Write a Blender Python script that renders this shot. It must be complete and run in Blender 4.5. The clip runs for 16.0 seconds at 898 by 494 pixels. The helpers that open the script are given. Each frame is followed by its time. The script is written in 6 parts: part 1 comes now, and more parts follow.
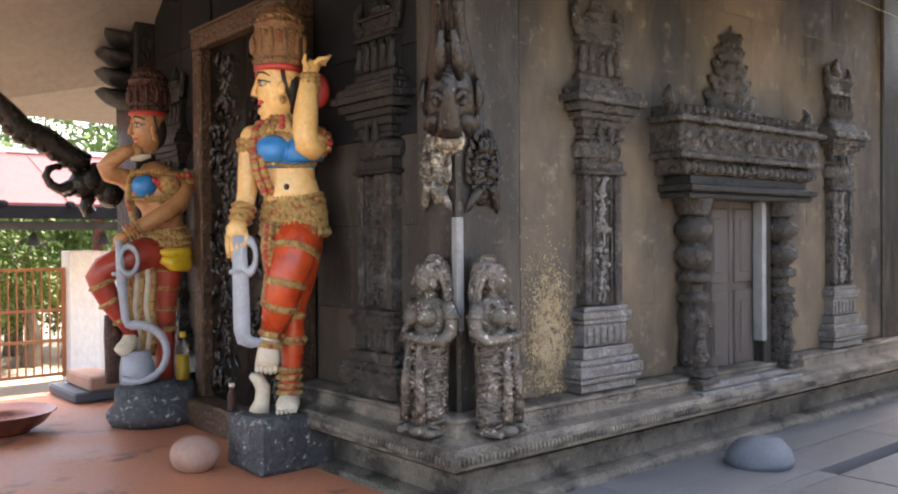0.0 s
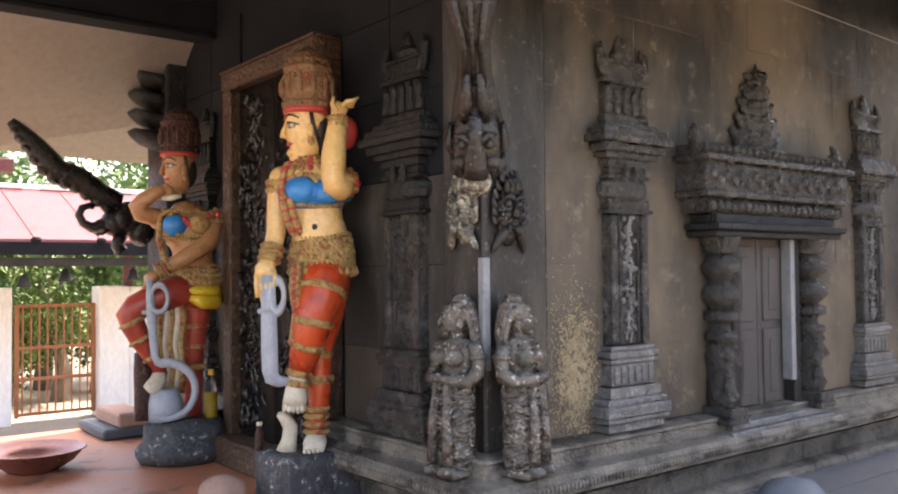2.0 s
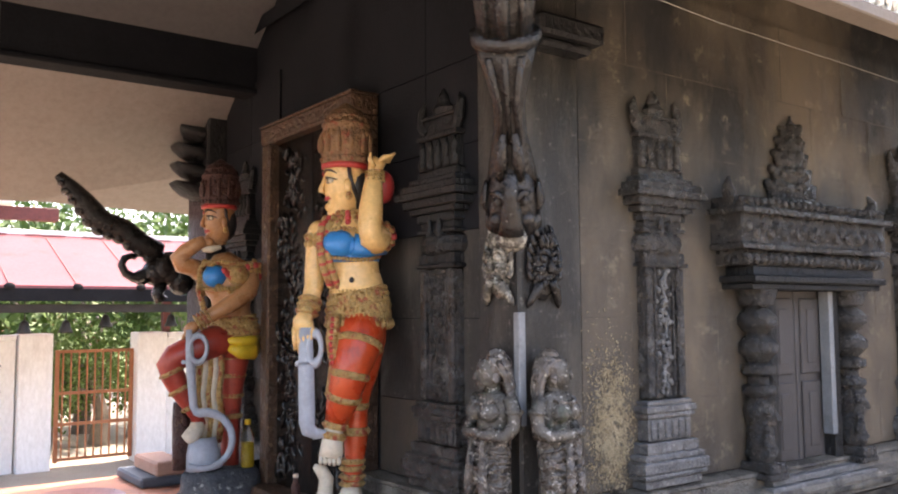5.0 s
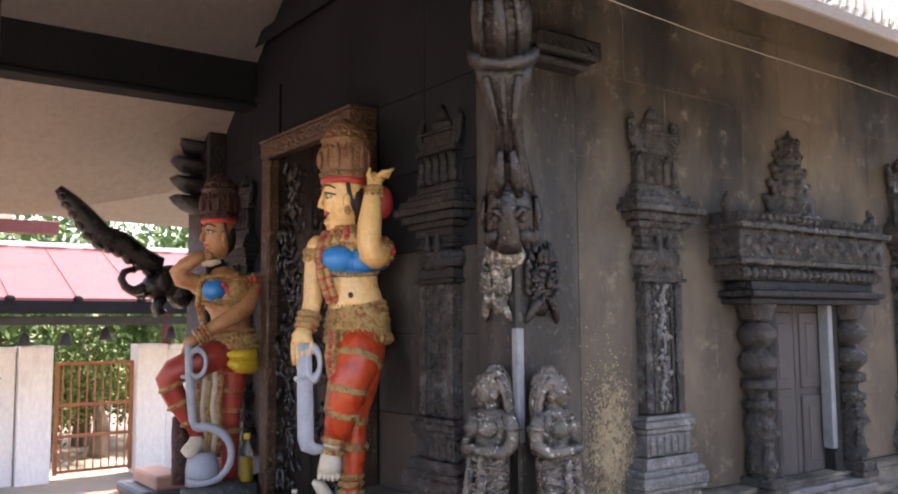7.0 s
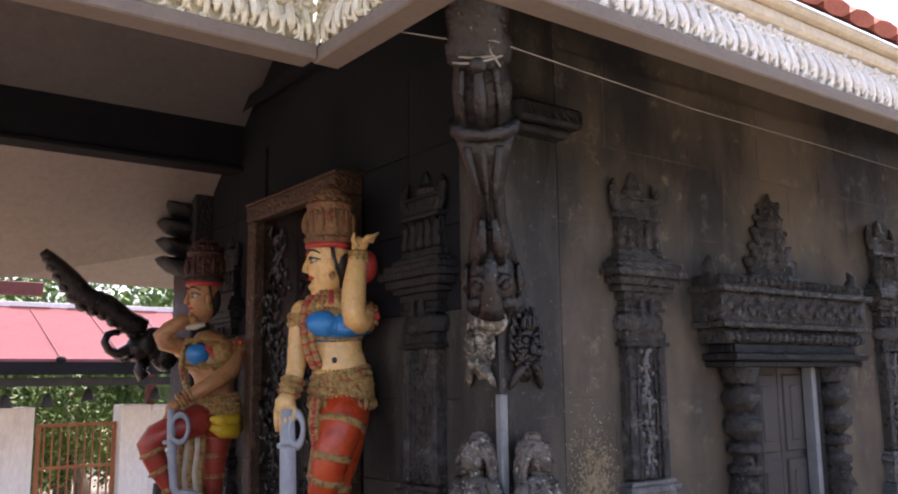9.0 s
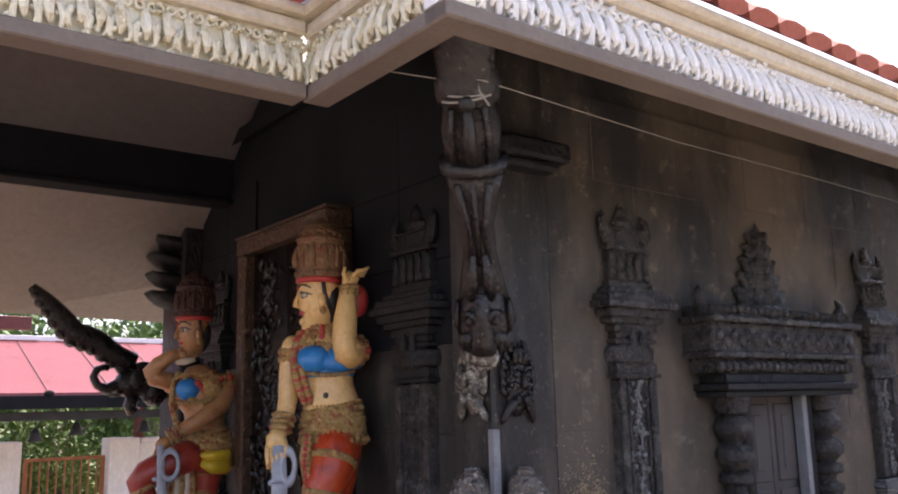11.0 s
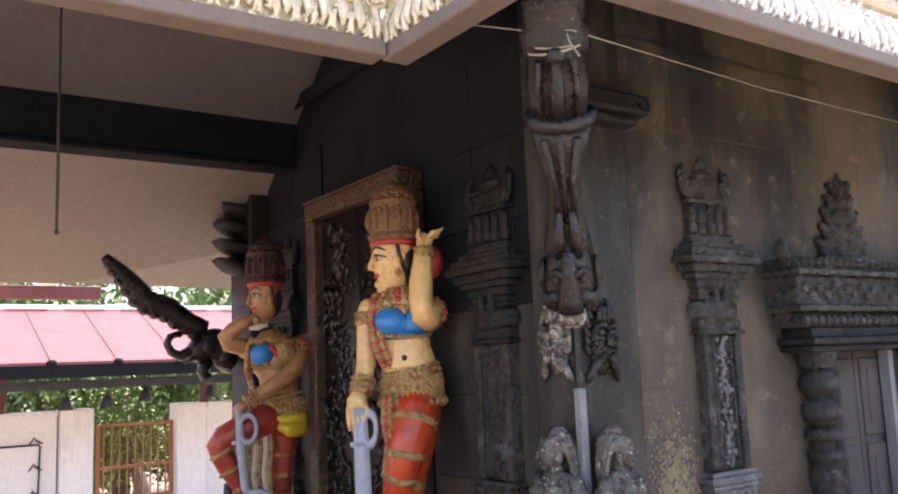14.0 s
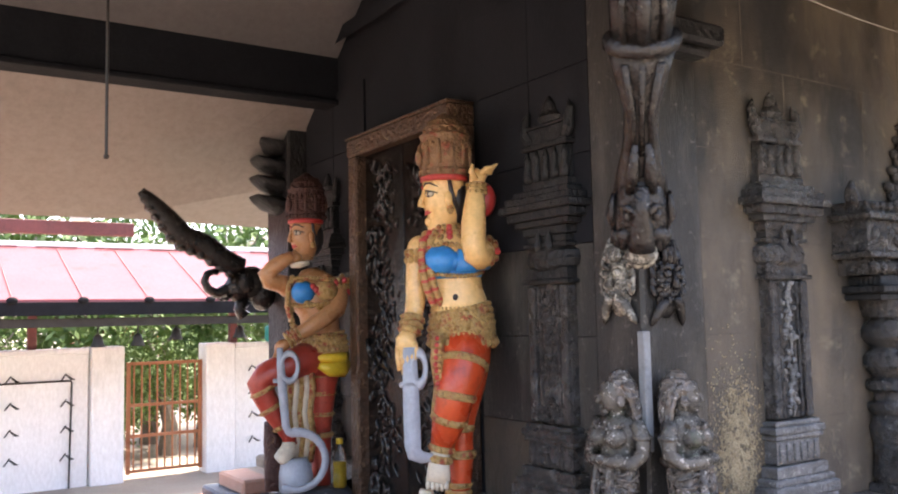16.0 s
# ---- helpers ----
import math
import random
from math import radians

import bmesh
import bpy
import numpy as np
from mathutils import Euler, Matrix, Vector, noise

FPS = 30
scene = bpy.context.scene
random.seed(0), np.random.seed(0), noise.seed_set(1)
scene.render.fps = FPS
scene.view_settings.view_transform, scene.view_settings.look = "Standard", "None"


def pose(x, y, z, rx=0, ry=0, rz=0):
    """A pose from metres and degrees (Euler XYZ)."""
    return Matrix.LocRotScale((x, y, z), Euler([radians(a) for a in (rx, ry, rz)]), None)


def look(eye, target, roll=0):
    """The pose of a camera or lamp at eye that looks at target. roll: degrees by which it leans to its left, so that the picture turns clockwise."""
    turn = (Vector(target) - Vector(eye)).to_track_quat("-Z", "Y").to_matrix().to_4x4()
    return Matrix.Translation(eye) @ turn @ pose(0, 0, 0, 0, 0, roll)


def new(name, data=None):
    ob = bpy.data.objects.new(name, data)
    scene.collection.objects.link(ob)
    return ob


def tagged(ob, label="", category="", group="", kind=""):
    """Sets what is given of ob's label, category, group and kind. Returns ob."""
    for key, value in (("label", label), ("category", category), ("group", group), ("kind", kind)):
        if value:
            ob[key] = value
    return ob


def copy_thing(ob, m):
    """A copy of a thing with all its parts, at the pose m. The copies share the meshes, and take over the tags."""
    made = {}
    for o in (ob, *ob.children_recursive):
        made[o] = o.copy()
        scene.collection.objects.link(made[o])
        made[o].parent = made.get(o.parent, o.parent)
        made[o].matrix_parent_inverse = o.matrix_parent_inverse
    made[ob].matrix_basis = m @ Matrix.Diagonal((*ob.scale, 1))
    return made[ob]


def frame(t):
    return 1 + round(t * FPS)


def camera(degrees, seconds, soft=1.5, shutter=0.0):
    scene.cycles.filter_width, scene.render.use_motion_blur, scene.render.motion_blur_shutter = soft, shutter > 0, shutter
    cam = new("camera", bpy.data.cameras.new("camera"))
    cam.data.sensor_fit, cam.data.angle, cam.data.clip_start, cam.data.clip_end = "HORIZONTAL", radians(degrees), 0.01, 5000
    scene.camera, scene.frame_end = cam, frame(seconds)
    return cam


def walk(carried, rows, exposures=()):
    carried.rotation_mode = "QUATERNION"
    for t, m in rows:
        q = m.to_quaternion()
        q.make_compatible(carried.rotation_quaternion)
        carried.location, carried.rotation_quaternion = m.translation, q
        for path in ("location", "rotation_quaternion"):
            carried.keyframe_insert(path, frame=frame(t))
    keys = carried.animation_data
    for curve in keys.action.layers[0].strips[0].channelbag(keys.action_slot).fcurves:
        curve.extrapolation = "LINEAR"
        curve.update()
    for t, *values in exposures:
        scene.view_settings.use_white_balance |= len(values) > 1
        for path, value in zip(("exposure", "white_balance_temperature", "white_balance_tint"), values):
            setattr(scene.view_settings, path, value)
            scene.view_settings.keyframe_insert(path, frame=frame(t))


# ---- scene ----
cam = camera(54.9, 16.0, 2.0)
METRES, EYE, TILT, LEAN, TURN = 0.65, 1.1, 0.0, 0.0, -40.0
ROWS = [
    (0.0, 0.0, 0.0, 0.0, -0.0, -0.53, 0.42),
    (0.5, 0.0012, -0.0085, 0.0151, 0.23, -0.15, 0.44),
    (1.0, -0.0059, -0.0214, 0.0264, 0.62, 0.66, 0.46),
    (1.5, -0.0104, -0.0268, 0.0369, 1.11, 1.24, 0.51),
    (2.0, -0.0087, -0.034, 0.05, 1.66, 1.64, 0.53),
    (2.5, -0.0082, -0.0381, 0.0556, 2.09, 1.82, 0.55),
    (3.0, -0.0145, -0.0453, 0.0698, 2.59, 2.1, 0.59),
    (3.5, -0.0259, -0.0596, 0.0811, 3.0, 2.6, 0.56),
    (4.0, -0.034, -0.0825, 0.0988, 3.4, 3.36, 0.51),
    (6.5, -0.0145, -0.1162, 0.1519, 3.98, 5.03, 0.44),
    (7.0, -0.005, -0.1124, 0.165, 3.91, 5.13, 0.47),
    (7.5, 0.0095, -0.1208, 0.1797, 3.88, 6.25, 0.55),
    (8.0, 0.0182, -0.1284, 0.1959, 3.73, 7.15, 0.66),
    (8.5, 0.0226, -0.1357, 0.2133, 3.45, 7.82, 0.69),
    (9.0, 0.0304, -0.1507, 0.2319, 3.16, 8.77, 0.7),
    (9.5, 0.036, -0.1599, 0.245, 2.91, 9.38, 0.75),
    (10.0, 0.0415, -0.173, 0.2604, 2.67, 10.05, 0.82),
    (12.5, -0.0406, -0.1674, 0.3227, 2.78, 10.28, 2.36),
    (13.0, -0.0802, -0.1586, 0.3257, 3.11, 10.13, 2.61),
    (13.5, -0.1311, -0.1405, 0.3139, 4.2, 9.35, 2.61),
    (14.0, -0.2066, -0.1053, 0.297, 5.75, 8.01, 2.39),
    (14.5, -0.286, -0.0645, 0.2838, 6.37, 6.93, 2.12),
    (15.0, -0.376, -0.0069, 0.2671, 6.53, 5.7, 1.84),
    (15.5, -0.4399, 0.0498, 0.2532, 6.7, 5.01, 1.6),
    (16.0, -0.4855, 0.1075, 0.2465, 6.88, 4.66, 1.2),
]
walk(cam, [(t, pose(0, 0, EYE, TILT, LEAN, TURN) @ pose(METRES * x, METRES * y, METRES * z, 90 + pitch, roll, yaw)) for t, x, y, z, yaw, pitch, roll in ROWS], [(0.0, 2.4, 7900, 15), (4.0, 2.34, 7500, 17), (7.0, 2.18, 7200, 18), (8.5, 1.7, 7000, 20), (10.0, 1.25, 6800, 22), (12.5, 1.68, 6800, 22), (13.5, 1.85, 6900, 20), (14.5, 2.28, 7000, 18), (16.0, 2.44, 7000, 17)])

# ---- world and light ----
SUN_FROM = Vector((0.36, 0.14, 0.8)).normalized()
world = bpy.data.worlds.new("world")
scene.world = world
world.use_nodes = True
wn = world.node_tree.nodes
sky = wn.new("ShaderNodeTexSky")
sky.sky_type, sky.sun_disc = "NISHITA", False
sky.sun_elevation = math.asin(SUN_FROM.z)
sky.sun_rotation = math.atan2(SUN_FROM.x, SUN_FROM.y)
sky.air_density, sky.dust_density = 1.0, 3.0
world.node_tree.links.new(sky.outputs[0], wn["Background"].inputs[0])
wn["Background"].inputs[1].default_value = 0.2
sun = new("sun", bpy.data.lights.new("sun", "SUN"))
sun.data.energy, sun.data.angle, sun.data.color = 3.5, radians(0.6), (1.0, 0.95, 0.86)
sun.matrix_world = look((-6, 8, 12), (-6 - SUN_FROM.x, 8 - SUN_FROM.y, 12 - SUN_FROM.z))


# ---- materials ----
def surface(name, dark, light, scale=6.0, rough=(0.5, 0.8), metal=0.0, bump=0.3, fine=60.0, stain=None,
            stain_scale=1.5, stain_at=(0.5, 0.65), stretch=(1, 1, 1), by_object=0.0, spec=0.5, coarse=0.0, cell=30.0, pale=None, pale_scale=2.5, pale_at=(0.6, 0.72)):
    """A weathered surface: two-scale colour, stains, roughness variation and relief, at world scale."""
    m = bpy.data.materials.new(name)
    m.use_nodes = True
    n, l = m.node_tree.nodes, m.node_tree.links
    p = n["Principled BSDF"]
    geo = n.new("ShaderNodeNewGeometry")
    mp = n.new("ShaderNodeMapping")
    mp.inputs["Scale"].default_value = stretch
    l.new(geo.outputs["Position"], mp.inputs["Vector"])

    geo_shift = n.new("ShaderNodeMapping")
    geo_shift.inputs["Location"].default_value = (3.7, 1.9, 5.3)
    l.new(geo.outputs["Position"], geo_shift.inputs["Vector"])

    def noise_tex(s, detail=6, r=0.6, source=mp):
        t = n.new("ShaderNodeTexNoise")
        t.inputs["Scale"].default_value, t.inputs["Detail"].default_value, t.inputs["Roughness"].default_value = s, detail, r
        l.new(source.outputs["Vector"], t.inputs["Vector"])
        return t

    def ramp(tex, a, b):
        r = n.new("ShaderNodeMapRange")
        r.inputs["From Min"].default_value, r.inputs["From Max"].default_value = a, b
        l.new(tex.outputs[0], r.inputs["Value"])
        return r

    def mix(fac, a, b, kind="MIX"):
        x = n.new("ShaderNodeMix")
        x.data_type, x.blend_type = "RGBA", kind
        if isinstance(fac, float):
            x.inputs[0].default_value = fac
        else:
            l.new(fac, x.inputs[0])
        for s, v in ((x.inputs[6], a), (x.inputs[7], b)):
            if isinstance(v, tuple):
                s.default_value = (*v, 1)
            else:
                l.new(v, s)
        return x.outputs[2]

    big = noise_tex(scale)
    small = noise_tex(fine, 4, 0.7)
    col = mix(ramp(big, 0.35, 0.65).outputs[0], dark, light)
    mid = tuple((a + b) / 2 for a, b in zip(dark, light))
    grain = mix(ramp(small, 0.3, 0.7).outputs[0], tuple(c * 0.72 for c in mid), tuple(min(1, c * 1.3) for c in mid))
    col = mix(0.4, col, grain)
    if stain:
        st = noise_tex(stain_scale, 8, 0.65, mp)
        col = mix(ramp(st, *stain_at).outputs[0], col, stain)
    # pale flecks: bare wear on some surfaces, painted glints on the oiled ones
    if pale:
        pt = noise_tex(pale_scale, 10, 0.75, geo_shift)
        col = mix(ramp(pt, *pale_at).outputs[0], col, pale)
    if by_object:
        info = n.new("ShaderNodeObjectInfo")
        hsv = n.new("ShaderNodeHueSaturation")
        r = n.new("ShaderNodeMapRange")
        r.inputs["To Min"].default_value, r.inputs["To Max"].default_value = 1 - by_object, 1 + by_object
        l.new(info.outputs["Random"], r.inputs["Value"])
        l.new(r.outputs[0], hsv.inputs["Value"])
        l.new(col, hsv.inputs["Color"])
        col = hsv.outputs[0]
    l.new(col, p.inputs["Base Color"])
    rr = ramp(big, 0.3, 0.7)
    rr.inputs["To Min"].default_value, rr.inputs["To Max"].default_value = rough
    l.new(rr.outputs[0], p.inputs["Roughness"])
    p.inputs["Metallic"].default_value = metal
    p.inputs["Specular IOR Level"].default_value = spec
    height = small.outputs[0]
    if coarse:
        v = n.new("ShaderNodeTexVoronoi")
        v.inputs["Scale"].default_value = cell
        v.feature = "SMOOTH_F1"
        warp = noise_tex(cell * 0.6, 3, 0.5)
        add = n.new("ShaderNodeVectorMath")
        add.operation = "MULTIPLY_ADD"
        l.new(warp.outputs["Color"], add.inputs[0])
        add.inputs[1].default_value = (0.06, 0.06, 0.06)
        l.new(mp.outputs["Vector"], add.inputs[2])
        l.new(add.outputs[0], v.inputs["Vector"])
        ma = n.new("ShaderNodeMath")
        ma.operation = "MULTIPLY_ADD"
        l.new(v.outputs["Distance"], ma.inputs[0])
        ma.inputs[1].default_value = coarse
        l.new(small.outputs[0], ma.inputs[2])
        height = ma.outputs[0]
    b = n.new("ShaderNodeBump")
    b.inputs["Strength"].default_value, b.inputs["Distance"].default_value = bump, 0.01
    l.new(height, b.inputs["Height"])
    l.new(b.outputs[0], p.inputs["Normal"])
    return m


M_WALL = surface("sooty_plaster", (0.085, 0.066, 0.046), (0.18, 0.138, 0.094), 5.5, (0.4, 0.7), 0, 0.8, 120, (0.022, 0.02, 0.019), 1.3, (0.4, 0.62), (1, 1, 0.45), 0.06, 0.5, 0, 30, (0.3, 0.245, 0.17), 9.0, (0.56, 0.78))
M_SOOT = surface("oiled_black_stone", (0.007, 0.007, 0.008), (0.024, 0.023, 0.022), 6, (0.26, 0.5), 0, 0.9, 70, (0.06, 0.054, 0.05), 7, (0.6, 0.78), (1, 1, 0.6), 0, 0.3, 1.0, 45)
M_WESTWALL = surface("soot_and_shade_black_wall", (0.0085, 0.0088, 0.0105), (0.021, 0.0215, 0.025), 3, (0.6, 0.8), 0, 0.4, 60, (0.04, 0.034, 0.03), 1.3, (0.62, 0.82), (1, 1, 0.5), 0.1, 0.08)
M_BROWNED = surface("brown_lower_stone", (0.026, 0.02, 0.015), (0.085, 0.064, 0.044), 5, (0.45, 0.7), 0, 0.8, 80, (0.012, 0.011, 0.01), 3, (0.5, 0.66), (1, 1, 0.4), 0.1, 0.4)
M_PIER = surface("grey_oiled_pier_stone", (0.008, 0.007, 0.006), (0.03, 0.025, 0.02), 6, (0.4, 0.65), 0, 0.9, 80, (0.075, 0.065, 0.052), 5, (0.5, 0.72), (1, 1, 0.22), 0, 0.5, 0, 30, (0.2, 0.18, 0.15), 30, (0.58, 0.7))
# Pale patches of mask and jaw: wear together with painted highlights.
M_MASK = surface("pale_mask_wear_and_glints", (0.04, 0.036, 0.03), (0.15, 0.135, 0.11), 14, (0.12, 0.3), 0.1, 0.8, 80, None, 1, (0.5, 0.6), (1, 1, 1), 0, 0.7, 0.8, 50, (0.5, 0.46, 0.38), 20, (0.48, 0.62))
M_PATCH = surface("bare_rough_plaster", (0.24, 0.18, 0.1), (0.46, 0.37, 0.23), 14, (0.4, 0.65), 0, 1.0, 90, (0.1, 0.08, 0.055), 26, (0.5, 0.62), (1, 1, 1), 0, 0.5, 1.2, 70)
# Pale flecks of this and the two figure stones are painted oily glints.
M_CARVED = surface("carved_black_stone", (0.012, 0.0102, 0.009), (0.052, 0.043, 0.036), 9, (0.14, 0.36), 0, 0.8, 80, (0.12, 0.11, 0.1), 8, (0.56, 0.72), (1, 1, 1), 0.1, 0.7, 1.8, 75, (0.3, 0.27, 0.23), 42, (0.585, 0.71))
# Pale flecks here and on the plinth: dust and wear with painted glints.
M_DUSTY = surface("dusty_carved_stone", (0.04725, 0.0459, 0.0459), (0.189, 0.1823, 0.1755), 12, (0.35, 0.6), 0, 0.7, 50, (0.24, 0.235, 0.23), 14, (0.54, 0.72), (1, 1, 1), 0.1, 0.5, 1.2, 60, (0.5, 0.48, 0.44), 55, (0.57, 0.7))
M_BRONZE = surface("oil_dark_stone_figure", (0.031, 0.02713, 0.02197), (0.1421, 0.1215, 0.09563), 14, (0.08, 0.22), 0.15, 0.8, 90, (0.055, 0.078, 0.04), 6, (0.6, 0.7), (1, 1, 1), 0, 0.9, 0.6, 60, (0.55, 0.5, 0.43), 36, (0.56, 0.65))
M_CLOTH = surface("carved_drapery_stone", (0.02994, 0.02586, 0.02177), (0.1769, 0.1415, 0.113), 14, (0.1, 0.28), 0.15, 1.0, 50, None, 1, (0.5, 0.6), (1, 1, 1), 0, 0.9, 2.4, 36, (0.5, 0.44, 0.37), 34, (0.55, 0.65))
M_PLINTH = surface("worn_plinth_stone", (0.0805, 0.0713, 0.0575), (0.253, 0.2185, 0.1725), 6, (0.3, 0.6), 0, 0.9, 55, (0.035, 0.029, 0.023), 5, (0.46, 0.62), (1, 1, 1), 0, 0.5, 1.4, 60, (0.36, 0.32, 0.26), 34, (0.57, 0.72))
M_BEAD = surface("worn_pale_beads", (0.07, 0.06, 0.048), (0.26, 0.225, 0.175), 12, (0.35, 0.6), 0, 0.6, 70, (0.04, 0.034, 0.027), 7, (0.5, 0.62))
M_STRIP = surface("grey_cement_strip", (0.144, 0.1512, 0.1584), (0.2376, 0.2448, 0.252), 8, (0.6, 0.8), 0, 0.3, 80, (0.1, 0.1, 0.1), 6, (0.6, 0.75))
M_RED = surface("red_oxide_floor", (0.42, 0.14, 0.07), (0.6, 0.24, 0.125), 2.5, (0.4, 0.7), 0, 0.12, 40, (0.1, 0.055, 0.04), 2.4, (0.55, 0.66), (1, 1, 1))
M_PAVE = surface("grey_granite_paving", (0.075, 0.078, 0.083), (0.14, 0.143, 0.148), 3, (0.45, 0.7), 0, 0.15, 120, (0.1, 0.105, 0.12), 1.2, (0.55, 0.7), (1, 1, 1), 0.06)
M_GROUND = surface("pale_sandy_ground", (0.26, 0.225, 0.18), (0.38, 0.335, 0.27), 1.5, (0.8, 0.95), 0, 0.3, 25)
M_WHITE = surface("white_lime_wall", (0.79, 0.78, 0.75), (0.87, 0.86, 0.84), 1.5, (0.7, 0.9), 0, 0.15, 30, (0.5, 0.47, 0.42), 1.2, (0.66, 0.85), (1, 1, 0.4))
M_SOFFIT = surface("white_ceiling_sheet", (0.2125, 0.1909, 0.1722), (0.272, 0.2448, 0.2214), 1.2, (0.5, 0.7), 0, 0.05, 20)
# Inner porch ceiling: the soffit's white sheet with its shade coloured in.
M_CEIL = surface("shade_greyed_ceiling_sheet", (0.1, 0.092, 0.088), (0.14, 0.13, 0.124), 1.2, (0.5, 0.7), 0, 0.05, 20)
M_BLACKWOOD = surface("sooty_black_timber", (0.0075, 0.008, 0.01), (0.016, 0.017, 0.02), 5, (0.6, 0.8), 0, 0.3, 40, None, 1, (0.5, 0.6), (1, 1, 1), 0, 0.08)
# The strut's pale flecks stand in for sharp highlights on oiled wood.
M_STRUT = surface("oiled_black_wood", (0.008, 0.007, 0.0065), (0.028, 0.023, 0.02), 10, (0.09, 0.24), 0, 0.7, 55, (0.06, 0.05, 0.042), 9, (0.6, 0.7), (1, 1, 1), 0, 0.45, 0.8, 40, (0.3, 0.28, 0.25), 34, (0.62, 0.7))
M_DOOR = surface("glossy_black_carved_door", (0.0065, 0.0052, 0.0052), (0.0208, 0.0169, 0.0143), 9, (0.1, 0.22), 0, 0.5, 40, None, 1, (0.5, 0.6), (1, 1, 1), 0, 0.5, 1.0, 25)
M_FRAME = surface("carved_brown_frame", (0.035, 0.02, 0.012), (0.12, 0.062, 0.034), 12, (0.3, 0.55), 0.1, 0.8, 40, (0.3, 0.2, 0.11), 22, (0.58, 0.7), (1, 1, 1), 0, 0.5, 2.0, 45)
M_OLDDOOR = surface("weathered_door_wood", (0.035, 0.03, 0.03), (0.085, 0.075, 0.07), 5, (0.5, 0.75), 0, 0.4, 40, None, 1, (0.5, 0.6), (6, 6, 0.8))
M_EAVE = surface("tan_eave_edge", (0.136, 0.1054, 0.0816), (0.1972, 0.1598, 0.1292), 4, (0.6, 0.8), 0, 0.2, 50)
M_FRIEZE = surface("white_frieze_paint", (0.74, 0.72, 0.68), (0.84, 0.82, 0.78), 6, (0.5, 0.75), 0, 0.3, 60, (0.45, 0.43, 0.38), 8, (0.62, 0.78))
M_GILT = surface("faded_gilt_frieze", (0.62, 0.55, 0.36), (0.8, 0.76, 0.62), 9, (0.4, 0.65), 0.1, 0.3, 60, (0.4, 0.3, 0.1), 11, (0.56, 0.68))
M_TILE = surface("red_roof_tile", (0.3, 0.08, 0.06), (0.45, 0.15, 0.11), 5, (0.6, 0.85), 0, 0.3, 40)
M_PINK = surface("pink_painted_sheet", (0.19, 0.065, 0.075), (0.24, 0.09, 0.1), 1.5, (0.75, 0.9), 0, 0.08, 30, (0.16, 0.06, 0.06), 2.5, (0.6, 0.75), (1, 1, 1), 0, 0.12)
M_MAROON = surface("maroon_steel", (0.1, 0.03, 0.03), (0.2, 0.06, 0.055), 5, (0.5, 0.7), 0, 0.1, 40)
M_GATE = surface("rusty_orange_gate_paint", (0.3, 0.1, 0.045), (0.44, 0.18, 0.085), 6, (0.5, 0.75), 0, 0.2, 60)
M_IRON = surface("black_iron", (0.02, 0.02, 0.02), (0.05, 0.045, 0.04), 10, (0.4, 0.65), 0.4, 0.2, 60)
M_ROPE = surface("pale_twisted_rope", (0.2, 0.18, 0.15), (0.36, 0.33, 0.28), 30, (0.7, 0.9), 0, 0.3, 80)
M_BLOCK = surface("charcoal_painted_block", (0.026, 0.027, 0.031), (0.08, 0.083, 0.092), 7, (0.4, 0.65), 0, 0.9, 50, (0.12, 0.12, 0.12), 9, (0.55, 0.7), (1, 1, 1), 0, 0.5, 1.0, 40, (0.55, 0.54, 0.5), 20, (0.57, 0.64))
M_COPPER = surface("tarnished_copper", (0.25, 0.1, 0.08), (0.45, 0.24, 0.2), 8, (0.25, 0.45), 0.8, 0.1, 40)
M_CLAY = surface("dusty_pink_stone", (0.33, 0.18, 0.13), (0.46, 0.29, 0.22), 7, (0.7, 0.9), 0, 0.3, 50)
M_GREYSTONE = surface("blue_grey_stone", (0.06, 0.07, 0.085), (0.13, 0.145, 0.165), 6, (0.5, 0.75), 0, 0.3, 60)
# painted statues
M_SKIN = surface("peach_statue_paint", (0.66, 0.385, 0.14), (0.8, 0.535, 0.23), 5, (0.18, 0.36), 0, 0.1, 40, (0.45, 0.17, 0.06), 7, (0.6, 0.78))
M_LEG = surface("orange_red_statue_paint", (0.42, 0.035, 0.012), (0.6, 0.09, 0.022), 7, (0.2, 0.4), 0, 0.12, 40, (0.2, 0.025, 0.015), 8, (0.56, 0.72))
# Browner skin and redder leggings of the far statue, darkened for porch shade.
M_SKIN_SHADED = surface("shaded_tan_statue_paint", (0.36, 0.16, 0.07), (0.52, 0.27, 0.12), 6, (0.2, 0.4), 0, 0.15, 40, (0.2, 0.08, 0.04), 6, (0.54, 0.72))
M_LEG_SHADED = surface("shaded_crimson_statue_paint", (0.3, 0.03, 0.022), (0.44, 0.07, 0.04), 7, (0.25, 0.45), 0, 0.15, 40, (0.14, 0.025, 0.02), 8, (0.54, 0.7))
M_GOLD = surface("dull_gold_ornament", (0.29, 0.165, 0.055), (0.6, 0.4, 0.15), 34, (0.22, 0.42), 0.15, 0.7, 70, (0.34, 0.06, 0.03), 22, (0.53, 0.62), (1, 1, 1), 0, 0.5, 1.4, 80, (0.8, 0.68, 0.42), 60, (0.6, 0.68))
